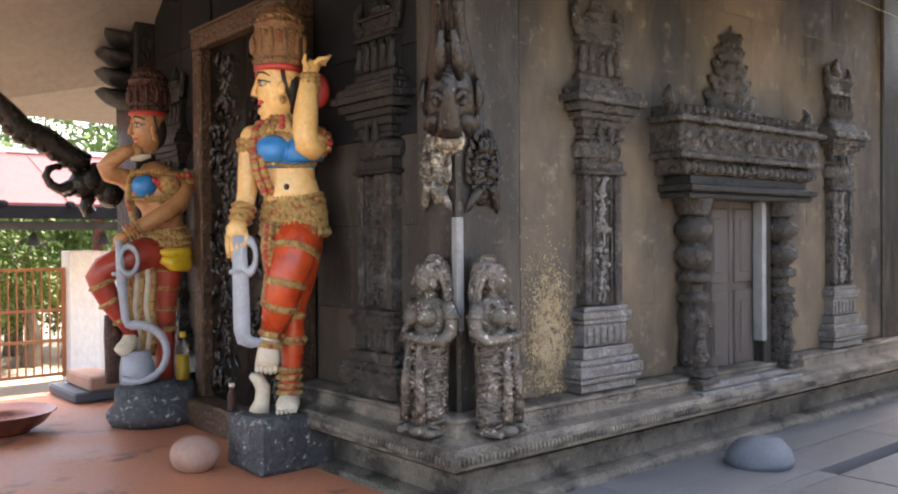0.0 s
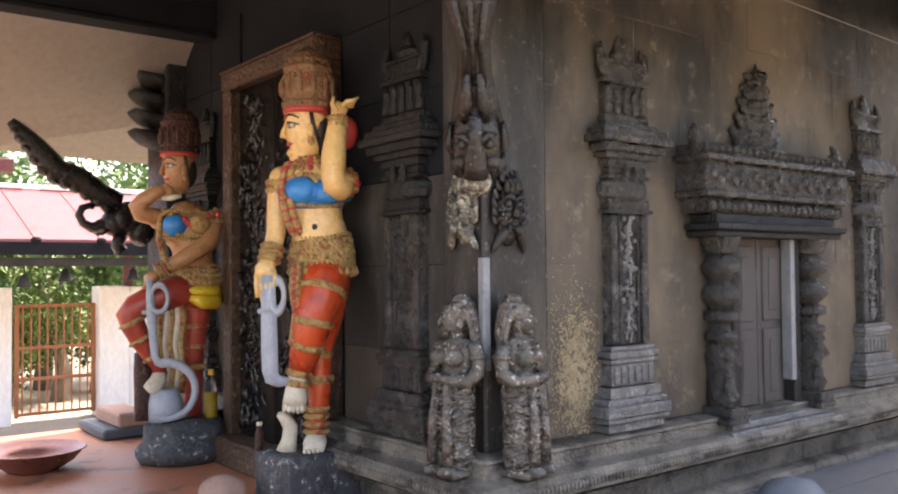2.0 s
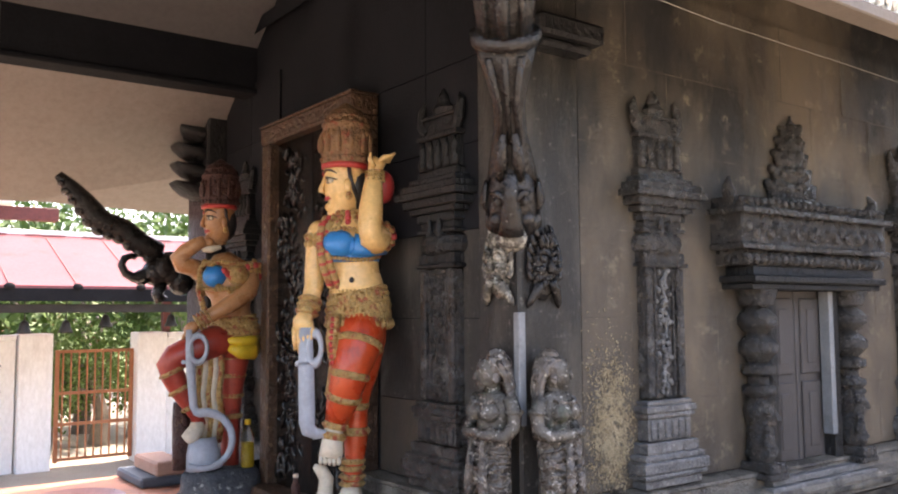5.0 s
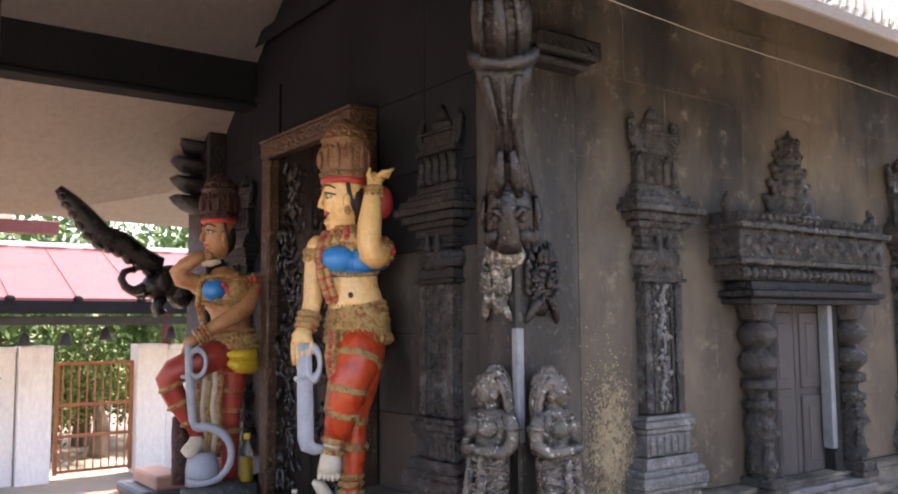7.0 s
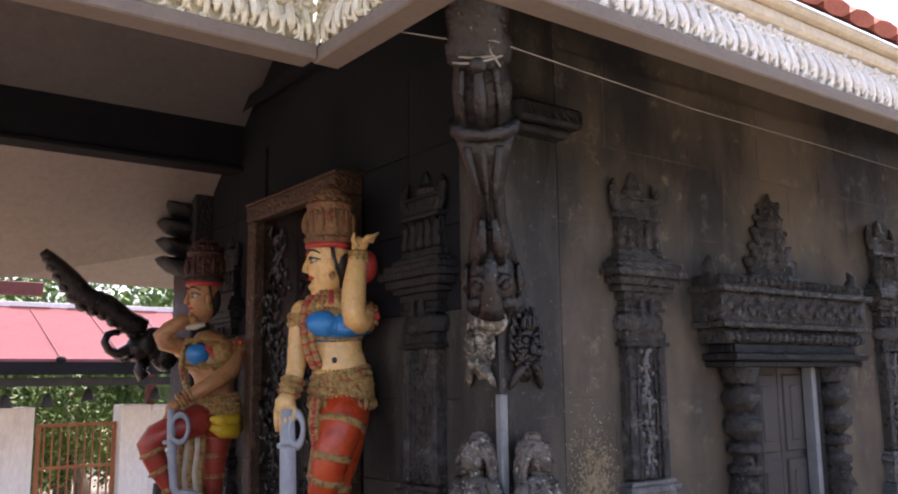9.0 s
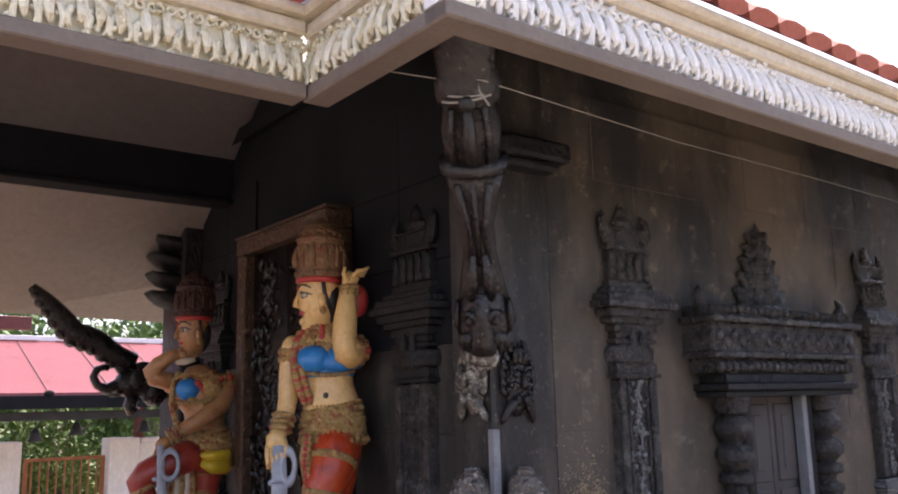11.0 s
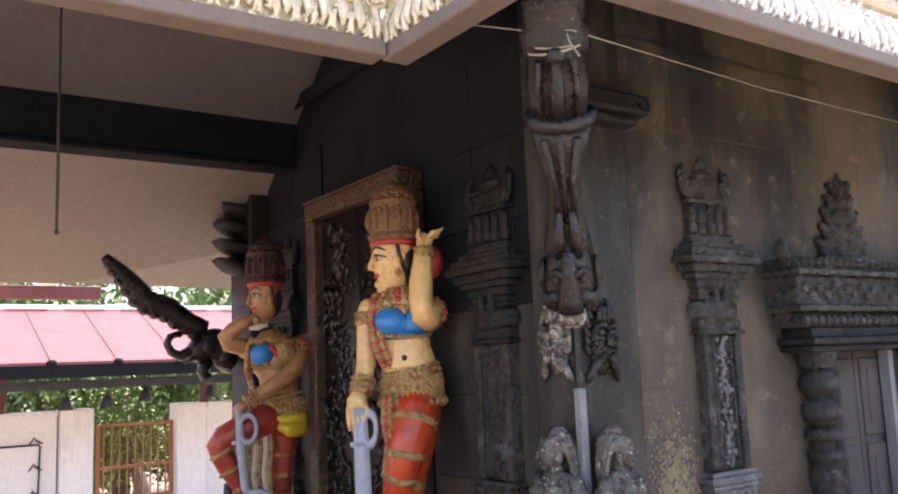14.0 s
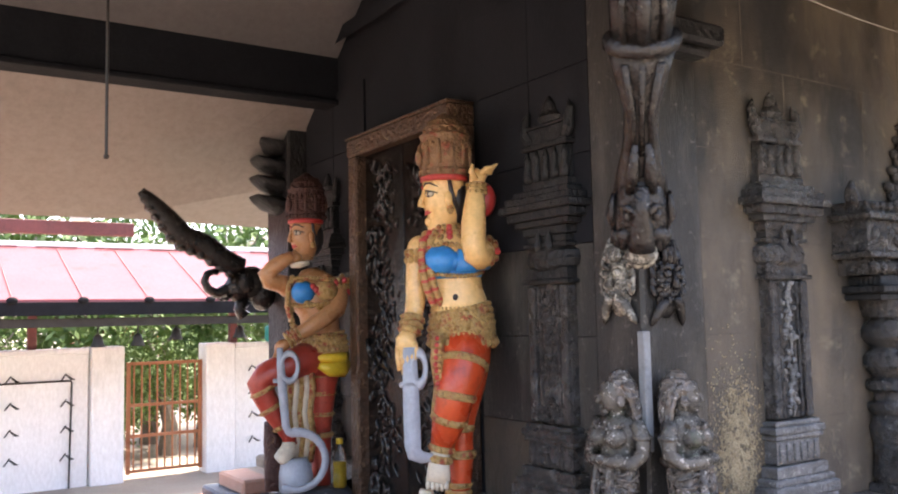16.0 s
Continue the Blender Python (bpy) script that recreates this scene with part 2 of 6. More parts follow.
M_TIARA = surface("smoke_browned_gold_crown", (0.12, 0.06, 0.03), (0.32, 0.18, 0.085), 20, (0.3, 0.5), 0.15, 0.7, 60, (0.26, 0.045, 0.025), 16, (0.54, 0.64), (1, 1, 1), 0, 0.5, 1.6, 60)
# Far crown's red, darkened to carry porch shade; reused on the small bottle.
M_CROWN = surface("shade_darkened_red_crown", (0.0275, 0.0077, 0.0055), (0.0715, 0.02475, 0.0165), 20, (0.35, 0.55), 0.1, 0.8, 60, (0.2, 0.12, 0.06), 18, (0.6, 0.7), (1, 1, 1), 0, 0.5, 2.0, 55)
M_BLUE = surface("bright_blue_paint", (0.01, 0.15, 0.42), (0.03, 0.25, 0.6), 8, (0.25, 0.4), 0, 0.05, 40)
M_YELLOW = surface("yellow_sash_paint", (0.55, 0.34, 0.02), (0.75, 0.52, 0.04), 8, (0.25, 0.45), 0, 0.2, 40)
M_CREAM = surface("chipped_cream_paint", (0.506, 0.423, 0.306), (0.6624, 0.594, 0.4675), 14, (0.4, 0.6), 0, 0.3, 50)
M_EYE = surface("black_paint", (0.015, 0.012, 0.012), (0.03, 0.025, 0.025), 20, (0.3, 0.5), 0, 0.05, 40)
M_LIP = surface("red_paint", (0.4, 0.03, 0.03), (0.5, 0.06, 0.05), 20, (0.3, 0.5), 0, 0.05, 40)
M_SWORD = surface("grey_sword_paint", (0.32, 0.34, 0.38), (0.42, 0.45, 0.5), 8, (0.4, 0.6), 0, 0.15, 50)
M_LEAF = surface("green_leaves", (0.035, 0.075, 0.015), (0.12, 0.2, 0.04), 3, (0.5, 0.7), 0, 0.1, 20)
M_LEAF2 = surface("rust_leaves", (0.16, 0.05, 0.02), (0.3, 0.12, 0.04), 4, (0.5, 0.7), 0, 0.1, 20)
M_BARK = surface("grey_bark", (0.1, 0.085, 0.07), (0.22, 0.19, 0.16), 6, (0.8, 0.95), 0, 0.6, 25)


# ---- mesh helpers ----
def part(name, bm, mats, parent=None, label="", smooth=False, at=None):
    me = bpy.data.meshes.new(name)
    if smooth:
        for f in bm.faces:
            f.smooth = True
    bm.to_mesh(me)
    bm.free()
    for m in mats if isinstance(mats, (list, tuple)) else [mats]:
        me.materials.append(m)
    ob = new(name, me)
    if parent:
        ob.parent = parent
    if at is not None:
        ob.location = at
    if label:
        tagged(ob, label)
    return ob


def thing(name, at, label, category, group="", kind="", rz=0, sy=1):
    e = new(name)
    e.empty_display_size = 0.1
    e.location, e.rotation_euler = at, (0, 0, radians(rz))
    e.scale = (1, sy, 1)
    return tagged(e, label, category, group, kind)


def box(bm, lo, hi, bevel=0.0, mi=0):
    lo, hi = Vector(lo), Vector(hi)
    c, s = (lo + hi) / 2, hi - lo
    r = bmesh.ops.create_cube(bm, size=1, matrix=Matrix.Translation(c) @ Matrix.Diagonal((*s, 1)))
    faces = {f for v in r["verts"] for f in v.link_faces}
    for f in faces:
        f.material_index = mi
    if bevel:
        es = list({e for v in r["verts"] for e in v.link_edges})
        got = bmesh.ops.bevel(bm, geom=es, offset=min(bevel, min(s) * 0.45), segments=1, affect="EDGES")
        for f in got["faces"]:
            f.material_index = mi
    return bm


def boxes(*rows, bevel=0.004):
    bm = bmesh.new()
    for lo, hi in rows:
        box(bm, lo, hi, bevel)
    return bm


def tube(bm, pts, radii, seg=12, mi=0, close=True, up=(0, 0, 1)):
    """A swept form along pts; a radius is a number or (sideways, along up)."""
    pts = [Vector(p) for p in pts]
    rings, a = [], None
    for i, p in enumerate(pts):
        d = (pts[min(i + 1, len(pts) - 1)] - pts[max(i - 1, 0)]).normalized()
        if a is None:
            u = Vector(up)
            if abs(d.dot(u)) > 0.93:
                u = Vector((1, 0, 0)) if abs(d.x) < 0.9 else Vector((0, 1, 0))
            a = d.cross(u).normalized()
        else:
            a = (a - d * a.dot(d)).normalized()
        b = a.cross(d).normalized()
        r = radii[i] if isinstance(radii, (list, tuple)) else radii
        ra, rb = r if isinstance(r, tuple) else (r, r)
        rings.append([bm.verts.new(p + a * ra * math.cos(k * math.tau / seg) + b * rb * math.sin(k * math.tau / seg)) for k in range(seg)])
    for r0, r1 in zip(rings, rings[1:]):
        for k in range(seg):
            bm.faces.new((r0[k], r0[(k + 1) % seg], r1[(k + 1) % seg], r1[k])).material_index = mi
    if close:
        bm.faces.new(rings[0][::-1]).material_index = mi
        bm.faces.new(rings[-1]).material_index = mi
    return bm


def ball(bm, c, r, mi=0, seg=14, rot=(0, 0, 0)):
    r = r if isinstance(r, tuple) else (r, r, r)
    m = Matrix.LocRotScale(c, Euler([radians(a) for a in rot]), r)
    n = max(6, seg * 2 // 3)
    low, high = bm.verts.new(m @ Vector((0, 0, -1))), bm.verts.new(m @ Vector((0, 0, 1)))
    rings = []
    for j in range(1, n):
        w, z = math.sin(j * math.pi / n), -math.cos(j * math.pi / n)
        rings.append([bm.verts.new(m @ Vector((w * math.cos(k * math.tau / seg), w * math.sin(k * math.tau / seg), z))) for k in range(seg)])
    for k in range(seg):
        q = (k + 1) % seg
        bm.faces.new((low, rings[0][q], rings[0][k])).material_index = mi
        bm.faces.new((high, rings[-1][k], rings[-1][q])).material_index = mi
        for r0, r1 in zip(rings, rings[1:]):
            bm.faces.new((r0[k], r0[q], r1[q], r1[k])).material_index = mi
    return bm


def lathe(bm, profile, seg=16, at=(0, 0, 0), mi=0, sx=1.0, sy=1.0):
    """profile: (radius, z) from bottom to top."""
    x, y, z0 = at
    rings = [[bm.verts.new((x + sx * r * math.cos(k * math.tau / seg), y + sy * r * math.sin(k * math.tau / seg), z0 + z)) for k in range(seg)] for r, z in profile]
    for r0, r1 in zip(rings, rings[1:]):
        for k in range(seg):
            bm.faces.new((r0[k], r0[(k + 1) % seg], r1[(k + 1) % seg], r1[k])).material_index = mi
    bm.faces.new(rings[0][::-1]).material_index = mi
    bm.faces.new(rings[-1]).material_index = mi
    return bm


def stack(bm, rows, bevel=0.006, mi=0):
    """Mouldings against a wall, one skin from bottom to top: rows (half width, depth, z0, z1); the wall's face is y = 0 and the front is -y."""
    rings = []
    for w, d, z0, z1 in rows:
        b = min(bevel, (z1 - z0) * 0.3)
        for ww, dd, z in ((w - b, d - b, z0), (w, d, z0 + b), (w, d, z1 - b), (w - b, d - b, z1)):
            rings.append([bm.verts.new(p) for p in ((-ww, 0.012, z), (-ww, -dd, z), (ww, -dd, z), (ww, 0.012, z))])
    for r0, r1 in zip(rings, rings[1:]):
        for k in range(4):
            bm.faces.new((r0[k], r0[(k + 1) % 4], r1[(k + 1) % 4], r1[k])).material_index = mi
    bm.faces.new(rings[0][::-1]).material_index = mi
    bm.faces.new(rings[-1]).material_index = mi
    return bm


def ring(bm, c, radius, thick, mi=0, seg=20, rot=(0, 0, 0), squash=1.0):
    m = Matrix.LocRotScale(c, Euler([radians(a) for a in rot]), None)
    rows = []
    for i in range(seg):
        a = i * math.tau / seg
        row = []
        for j in range(6):
            b = j * math.tau / 6
            rr = radius + thick * math.cos(b)
            row.append(bm.verts.new(m @ Vector((rr * math.cos(a), squash * rr * math.sin(a), thick * 1.3 * math.sin(b)))))
        rows.append(row)
    for i in range(seg):
        for j in range(6):
            bm.faces.new((rows[i][j], rows[(i + 1) % seg][j], rows[(i + 1) % seg][(j + 1) % 6], rows[i][(j + 1) % 6])).material_index = mi
    return bm


def quad_slab(bm, a, b, c, d, thick, mi=0):
    """A flat slab on four corners; its thickness goes up."""
    lo = [bm.verts.new(p) for p in (a, b, c, d)]
    hi = [bm.verts.new(Vector(p) + Vector((0, 0, thick))) for p in (a, b, c, d)]
    for f in ((lo[3], lo[2], lo[1], lo[0]), hi, *((lo[i], lo[(i + 1) % 4], hi[(i + 1) % 4], hi[i]) for i in range(4))):
        bm.faces.new(f).material_index = mi
    return bm

# ---- the setting ----
CX, CY, XE, YF = 2.36, 2.75, 6.6, 6.3      # the shrine's corner and its far ends (main wall faces)
EAVE, SLOPE = 2.39, 0.80                   # eave's underside, rise of the soffits
EX, EY = 1.40, 1.76                        # outer eave corner
PY0, PY1 = 2.58, 6.32                      # eaves of the entrance porch

bm = bmesh.new()
box(bm, (-400, -300, -1.35), (400, 500, -0.75))
tagged(part("ground", bm, M_GROUND), "pale sandy ground around the temple", "ground", "", "structure")
bm = bmesh.new()
box(bm, (-9, 1.22, -0.9), (12, 2.9, -0.15))
box(bm, (2.6, 2.9, -0.9), (12, 6.75, -0.15))
# court floor out of view, laid as pale sand to bounce warm sunlight
court = boxes(((-9, -7, -0.9), (12, 1.22, -0.1)), bevel=0)
tagged(part("courtyard", court, M_GROUND), "unseen pale sand court, added to bounce warm light", "ground", "", "structure")
pavement = tagged(part("pavement", bm, M_PAVE), "blue-grey granite paving with a shallow drain beside the shrine", "pavement", "", "structure")
bm = bmesh.new()
box(bm, (-4, 2.9, -0.9), (2.6, 6.75, 0.0), 0.015)
box(bm, (-4, 2.2, -0.3), (2.05, 2.9, 0.001), 0.01)
tagged(part("floor", bm, M_RED), "worn red oxide porch floor with dark stains", "floor", "", "structure")

# unseen plain walls, added behind and beside the camera to block sky light
bm = boxes(((-9, -6.6, -0.1), (12, -6.3, 2.2)), ((9.6, -6.3, -0.1), (9.9, 6, 2.8)), bevel=0)
tagged(part("wall_enclosure", bm, M_PIER), "unseen plain walls added to shape the light", "wall", "", "structure")
# walls with the doorway in the entrance side
T = 0.24
DY0, DY1, DZ = 4.02, 4.92, 2.27
bm = boxes(((CX, CY, 0.0), (XE, CY + T, 3.3)), bevel=0)
wall_south = tagged(part("wall_south", bm, M_WALL), "soot-stained tan stone wall of the shrine", "wall", "", "structure")
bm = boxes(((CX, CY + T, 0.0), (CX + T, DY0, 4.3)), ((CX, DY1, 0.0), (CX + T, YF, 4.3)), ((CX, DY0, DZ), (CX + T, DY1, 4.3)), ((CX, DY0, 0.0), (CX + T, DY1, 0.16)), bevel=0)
wall_west = tagged(part("wall_west", bm, M_WESTWALL), "soot-blackened entrance wall of the shrine, darkened upward for eave shade", "wall", "", "structure")
bm = boxes(((CX + T, YF - T, 0.0), (XE, YF, 3.3)), ((XE - T, CY + T, 0.0), (XE, YF - T, 3.3)), ((4.0, CY + T, 0.0), (4.1, YF - T, 3.3)), bevel=0)
tagged(part("wall_rear", bm, M_SOOT), "dark stone rear walls of the shrine", "wall", "", "structure")

# corner piers, slightly proud, at three corners
for nm, x0, y0, x1, y1, label in (("corner_pier", 2.33, 2.72, 2.70, 3.0, "oil-blackened stone corner pier between two carved figures"),
                                  ("corner_pier", 2.21, 6.02, 2.5, 6.42, "black stone corner pier at the porch end"),
                                  ("corner_pier", 6.3, 2.71, 6.62, 3.0, "dark stone corner pier at the wall's end")):
    bm = bmesh.new()
    box(bm, (x0, y0, 0.33), (x1, y1, 3.1), 0.012)
    tagged(part(nm, bm, M_PIER if y0 < 3 else M_SOOT), label, "pier", "", "structure")

# plinth mouldings, swept round the shrine
bm = bmesh.new()
prof = [(0.15, -0.05), (0.15, 0.0), (0.13, 0.02), (0.05, 0.035), (0.05, 0.12), (0.09, 0.13), (0.09, 0.15), (0.06, 0.16), (0.06, 0.175), (0.17, 0.19), (0.19, 0.2), (0.19, 0.26), (0.175, 0.28), (0.1, 0.294), (0.092, 0.3), (0.085, 0.35), (0.095, 0.358), (0.09, 0.37), (0.03, 0.376), (-0.05, 0.38)]
rows = []
for o, z in prof:
    rows.append([bm.verts.new(p) for p in ((2.33 - o, 3.93, z), (2.33 - o, 2.72 - o, z), (6.6 + o, 2.72 - o, z), (6.6 + o, 6.3 + o, z))])
for r0, r1 in zip(rows, rows[1:]):
    for k in range(3):
        bm.faces.new((r0[k], r0[k + 1], r1[k + 1], r1[k]))
rows = [[bm.verts.new(p) for p in ((2.33 - o, 6.3 + o, z), (2.33 - o, 5.1, z))] for o, z in prof]
for r0, r1 in zip(rows, rows[1:]):
    bm.faces.new((r0[0], r0[1], r1[1], r1[0]))
plinth = tagged(part("plinth", bm, M_PLINTH), "worn stone plinth with moulded bands", "plinth", "", "structure")
bm = bmesh.new()
for i in range(188):
    ball(bm, (2.16 + i * 0.0236, 2.526, 0.231), (0.0095, 0.011, 0.017), 0, 6)
for i in range(56):
    ball(bm, (2.136, 2.56 + i * 0.0236, 0.231), (0.011, 0.0095, 0.017), 0, 6)
tagged(part("bead_course", bm, M_BEAD, plinth), kind="stuff")

# ---- roofs ----
top = EAVE + SLOPE * (PY1 - PY0) / 2


def main_z(x):
    return EAVE + SLOPE * (x - EX)


bm = bmesh.new()
rise = 2.7
hz = EAVE + SLOPE * rise
quad_slab(bm, (EX, EY, EAVE), (8.0, EY, EAVE), (8.0 - rise, EY + rise, hz), (EX + rise, EY + rise, hz), 0.1)
roof = tagged(part("roof", bm, M_BLACKWOOD), "dark timber eaves roof of the shrine, sooty underneath", "roof", "", "structure")
bm = bmesh.new()
quad_slab(bm, (EX, EY, EAVE), (2.6, EY + 1.2, main_z(2.6)), (2.6, 3.78, main_z(2.6)), (EX, PY0, EAVE), 0.1)
quad_slab(bm, (2.3, 3.3, main_z(2.3)), (3.2, 3.3, main_z(3.2)), (3.2, 6.1, main_z(3.2)), (2.3, 6.1, main_z(2.3)), 0.1)
tagged(part("roof_side", bm, M_BLACKWOOD, roof))
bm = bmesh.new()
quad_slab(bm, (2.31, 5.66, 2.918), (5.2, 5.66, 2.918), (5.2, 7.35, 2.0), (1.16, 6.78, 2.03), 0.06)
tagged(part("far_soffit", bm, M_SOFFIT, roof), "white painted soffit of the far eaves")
bm = bmesh.new()
mid = (PY0 + PY1) / 2
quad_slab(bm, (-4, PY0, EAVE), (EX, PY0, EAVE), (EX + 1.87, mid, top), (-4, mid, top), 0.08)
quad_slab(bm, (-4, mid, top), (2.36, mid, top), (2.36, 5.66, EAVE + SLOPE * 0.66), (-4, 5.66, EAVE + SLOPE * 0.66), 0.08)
porch_roof = tagged(part("porch_roof", bm, M_CEIL), "porch roof with a white sheet ceiling, greyed for shade", "roof", "", "structure")
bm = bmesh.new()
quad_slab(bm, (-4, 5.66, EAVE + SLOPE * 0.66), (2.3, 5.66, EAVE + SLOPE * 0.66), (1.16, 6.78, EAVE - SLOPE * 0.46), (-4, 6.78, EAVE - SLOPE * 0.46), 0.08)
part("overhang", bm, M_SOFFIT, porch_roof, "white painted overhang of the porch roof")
bm = bmesh.new()
box(bm, (-4, 5.5, 2.74), (2.4, 5.62, 3.05), 0.01)
box(bm, (-4, 5.46, 2.71), (2.4, 5.66, 2.745), 0.008)
tagged(part("porch_beam", bm, M_BLACKWOOD), "sooty black timber beam under the porch roof", "beam", "", "structure")


def eave_fascia(name, origin, length, rz, frieze, label):
    """A fascia with a flat lower edge, an embossed leaf frieze, a cornice and roof tiles; runs along local x, front at -y."""
    e = thing(name, origin, label, "eave", "eaves of the roofs", "structure", rz)
    bm = bmesh.new()
    box(bm, (0, -0.05, 0), (length, 0.06, 0.055), 0.006)
    part("lower_edge", bm, M_EAVE, e)
    bm = bmesh.new()
    box(bm, (0, -0.012, 0.055), (length, 0.06, 0.24))
    board = part("frieze_board", bm, frieze, e)
    rng = random.Random(5)
    n = int(length / 0.068)
    leaves = []
    for v in range(7):
        bm = bmesh.new()
        j = rng.uniform(-0.012, 0.012)
        tube(bm, [(0, -0.012, 0.2), (j, -0.03, 0.165), (j, -0.045, 0.125), (0.6 * j, -0.05, 0.1 + j), (0.5 * j, -0.04, 0.082 + j)], [0.01, 0.018, 0.019, 0.013, 0.005], 6)
        for s in (-1, 1):
            tube(bm, [(s * 0.01, -0.014, 0.15), (s * 0.024, -0.034, 0.13), (s * 0.034, -0.04, 0.1 + j), (s * 0.03, -0.036, 0.07 + j), (s * 0.018, -0.03, 0.062 + j)], [0.007, 0.011, 0.011, 0.008, 0.004], 6)
            ring(bm, (s * 0.02, -0.022, 0.205 + 0.5 * j), 0.014, 0.006, 0, 8, (90, 0, 0))
        for k in range(9):
            ball(bm, (rng.uniform(-0.036, 0.036), -rng.uniform(0.014, 0.04), rng.uniform(0.06, 0.225)), (rng.uniform(0.006, 0.012), 0.012, rng.uniform(0.007, 0.016)), 0, 6, (0, rng.uniform(-60, 60), 0))
        me = bpy.data.meshes.new("frieze_leaf")
        bm.to_mesh(me)
        bm.free()
        me.materials.append(frieze)
        leaves.append(me)
    for i in range(n):
        leaf = new("frieze_leaf", leaves[rng.randrange(7)])
        leaf.parent = board
        leaf.location = ((i + 0.5) * length / n + rng.uniform(-0.008, 0.008), 0, 0)
    bm = bmesh.new()
    box(bm, (0, -0.05, 0.24), (length, 0.06, 0.3), 0.012)
    box(bm, (0, -0.09, 0.3), (length, 0.06, 0.34), 0.012)
    part("cornice", bm, M_CREAM, e)
    bm = tube(bmesh.new(), [(0, -0.13, 0.36), (0, 0.6, 0.96)], [(0.1, 0.035), (0.1, 0.035)], 8)
    me = bpy.data.meshes.new("roof_tile")
    bm.to_mesh(me)
    bm.free()
    me.materials.append(M_TILE)
    for i in range(int(length / 0.2)):
        tile = new("roof_tile", me)
        tile.parent, tile.location = e, (0.1 + i * 0.2, 0, 0)
    return e


eave_fascia("eave_fascia", (EX - 0.05, EY, EAVE - 0.005), 6.65, 0, M_FRIEZE, "white leaf-embossed eave frieze with red tiles above")
eave_fascia("eave_fascia", (EX, PY0, EAVE - 0.007), PY0 - EY + 0.046, -90, M_GILT, "short gilt-and-white embossed eave frieze")
eave_fascia("eave_fascia", (-4, PY0, EAVE - 0.005), 4 + EX - 0.052, 0, M_GILT, "gilt and white leaf-embossed porch eave frieze")

# ---- carved pilasters and false door ----


def pilaster(at, rz, label, dusty=True):
    e = thing("pilaster", at, label, "pilaster", "carved wall pilasters", "", rz)
    flat = Matrix.Diagonal((0.76, 0.66, 1, 1))

    def carve(name, bm, mat, label="", smooth=False):
        bm.transform(flat)
        return part(name, bm, mat, e, label, smooth)

    lowmat = M_DUSTY if dusty else M_CARVED
    highmat = M_CARVED if dusty else M_SOOT
    bm = stack(bmesh.new(), [(0.26, 0.15, 0.38, 0.42), (0.29, 0.18, 0.425, 0.445), (0.3, 0.19, 0.45, 0.5), (0.28, 0.17, 0.505, 0.53), (0.24, 0.15, 0.535, 0.585)])
    carve("foot", bm, lowmat, "chalky dust-greyed pilaster foot" if dusty else "")
    bm = stack(bmesh.new(), [(0.2, 0.12, 0.59, 0.69), (0.22, 0.14, 0.695, 0.715), (0.235, 0.15, 0.72, 0.75), (0.21, 0.13, 0.755, 0.775)])
    dentils = []
    for i in range(6):
        dentils.append(carve("dentil", box(bmesh.new(), (-0.18 + i * 0.065, -0.135, 0.6), (-0.145 + i * 0.065, -0.11, 0.68), 0.006), lowmat))
    base = carve("base", bm, lowmat)
    for o in dentils:
        o.parent = base
    bm = stack(bmesh.new(), [(0.18, 0.085, 0.78, 1.4)], 0.008)
    strips = []
    for s in (-1, 1):
        strips.append(carve("moulding", box(bmesh.new(), (s * 0.145 - 0.03, -0.12, 0.785), (s * 0.145 + 0.03, -0.07, 1.395), 0.01), M_CARVED))
        strips.append(carve("moulding", box(bmesh.new(), (s * 0.085 - 0.008, -0.105, 0.785), (s * 0.085 + 0.008, -0.07, 1.395), 0.004), M_CARVED))
    shaft = carve("shaft", bm, M_CARVED)
    for o in strips:
        o.parent = shaft
    bm = bmesh.new()
    rng = random.Random(3)
    tube(bm, [(0.018 * math.sin(i * 0.9), -0.094, 0.79 + i * 0.02) for i in range(31)], 0.009, 6)
    for i in range(90):
        z = rng.uniform(0.79, 1.39)
        ball(bm, (rng.gauss(0, 0.03), -rng.uniform(0.086, 0.1), z), (rng.uniform(0.007, 0.017), 0.02, rng.uniform(0.006, 0.016)), 0, 6, (0, rng.uniform(-70, 70), 0))
    carve("vine_ornament", bm, M_DUSTY if dusty else M_CARVED, "", True)
    bm = bmesh.new()
    stack(bm, [(0.21, 0.13, 1.4, 1.42), (0.19, 0.11, 1.42, 1.47)])
    lathe(bm, [(0.17, 0), (0.215, 0.02), (0.23, 0.05), (0.215, 0.085), (0.17, 0.105)], 20, (0, -0.02, 1.46), 0, 1, 0.62)
    stack(bm, [(0.2, 0.12, 1.565, 1.585), (0.175, 0.1, 1.585, 1.62)])
    for s in (-1, 1):
        lathe(bm, [(0.02, 0), (0.035, 0.03), (0.015, 0.07), (0.03, 0.1), (0.012, 0.16)], 8, (s * 0.05, -0.13, 1.47))
    carve("bulb_capital", bm, highmat)
    bm = stack(bmesh.new(), [(0.2, 0.12, 1.62, 1.66), (0.245, 0.15, 1.66, 1.69), (0.29, 0.18, 1.69, 1.73), (0.33, 0.22, 1.73, 1.765), (0.3, 0.19, 1.765, 1.8), (0.25, 0.15, 1.8, 1.83)])
    carve("abacus", bm, highmat)
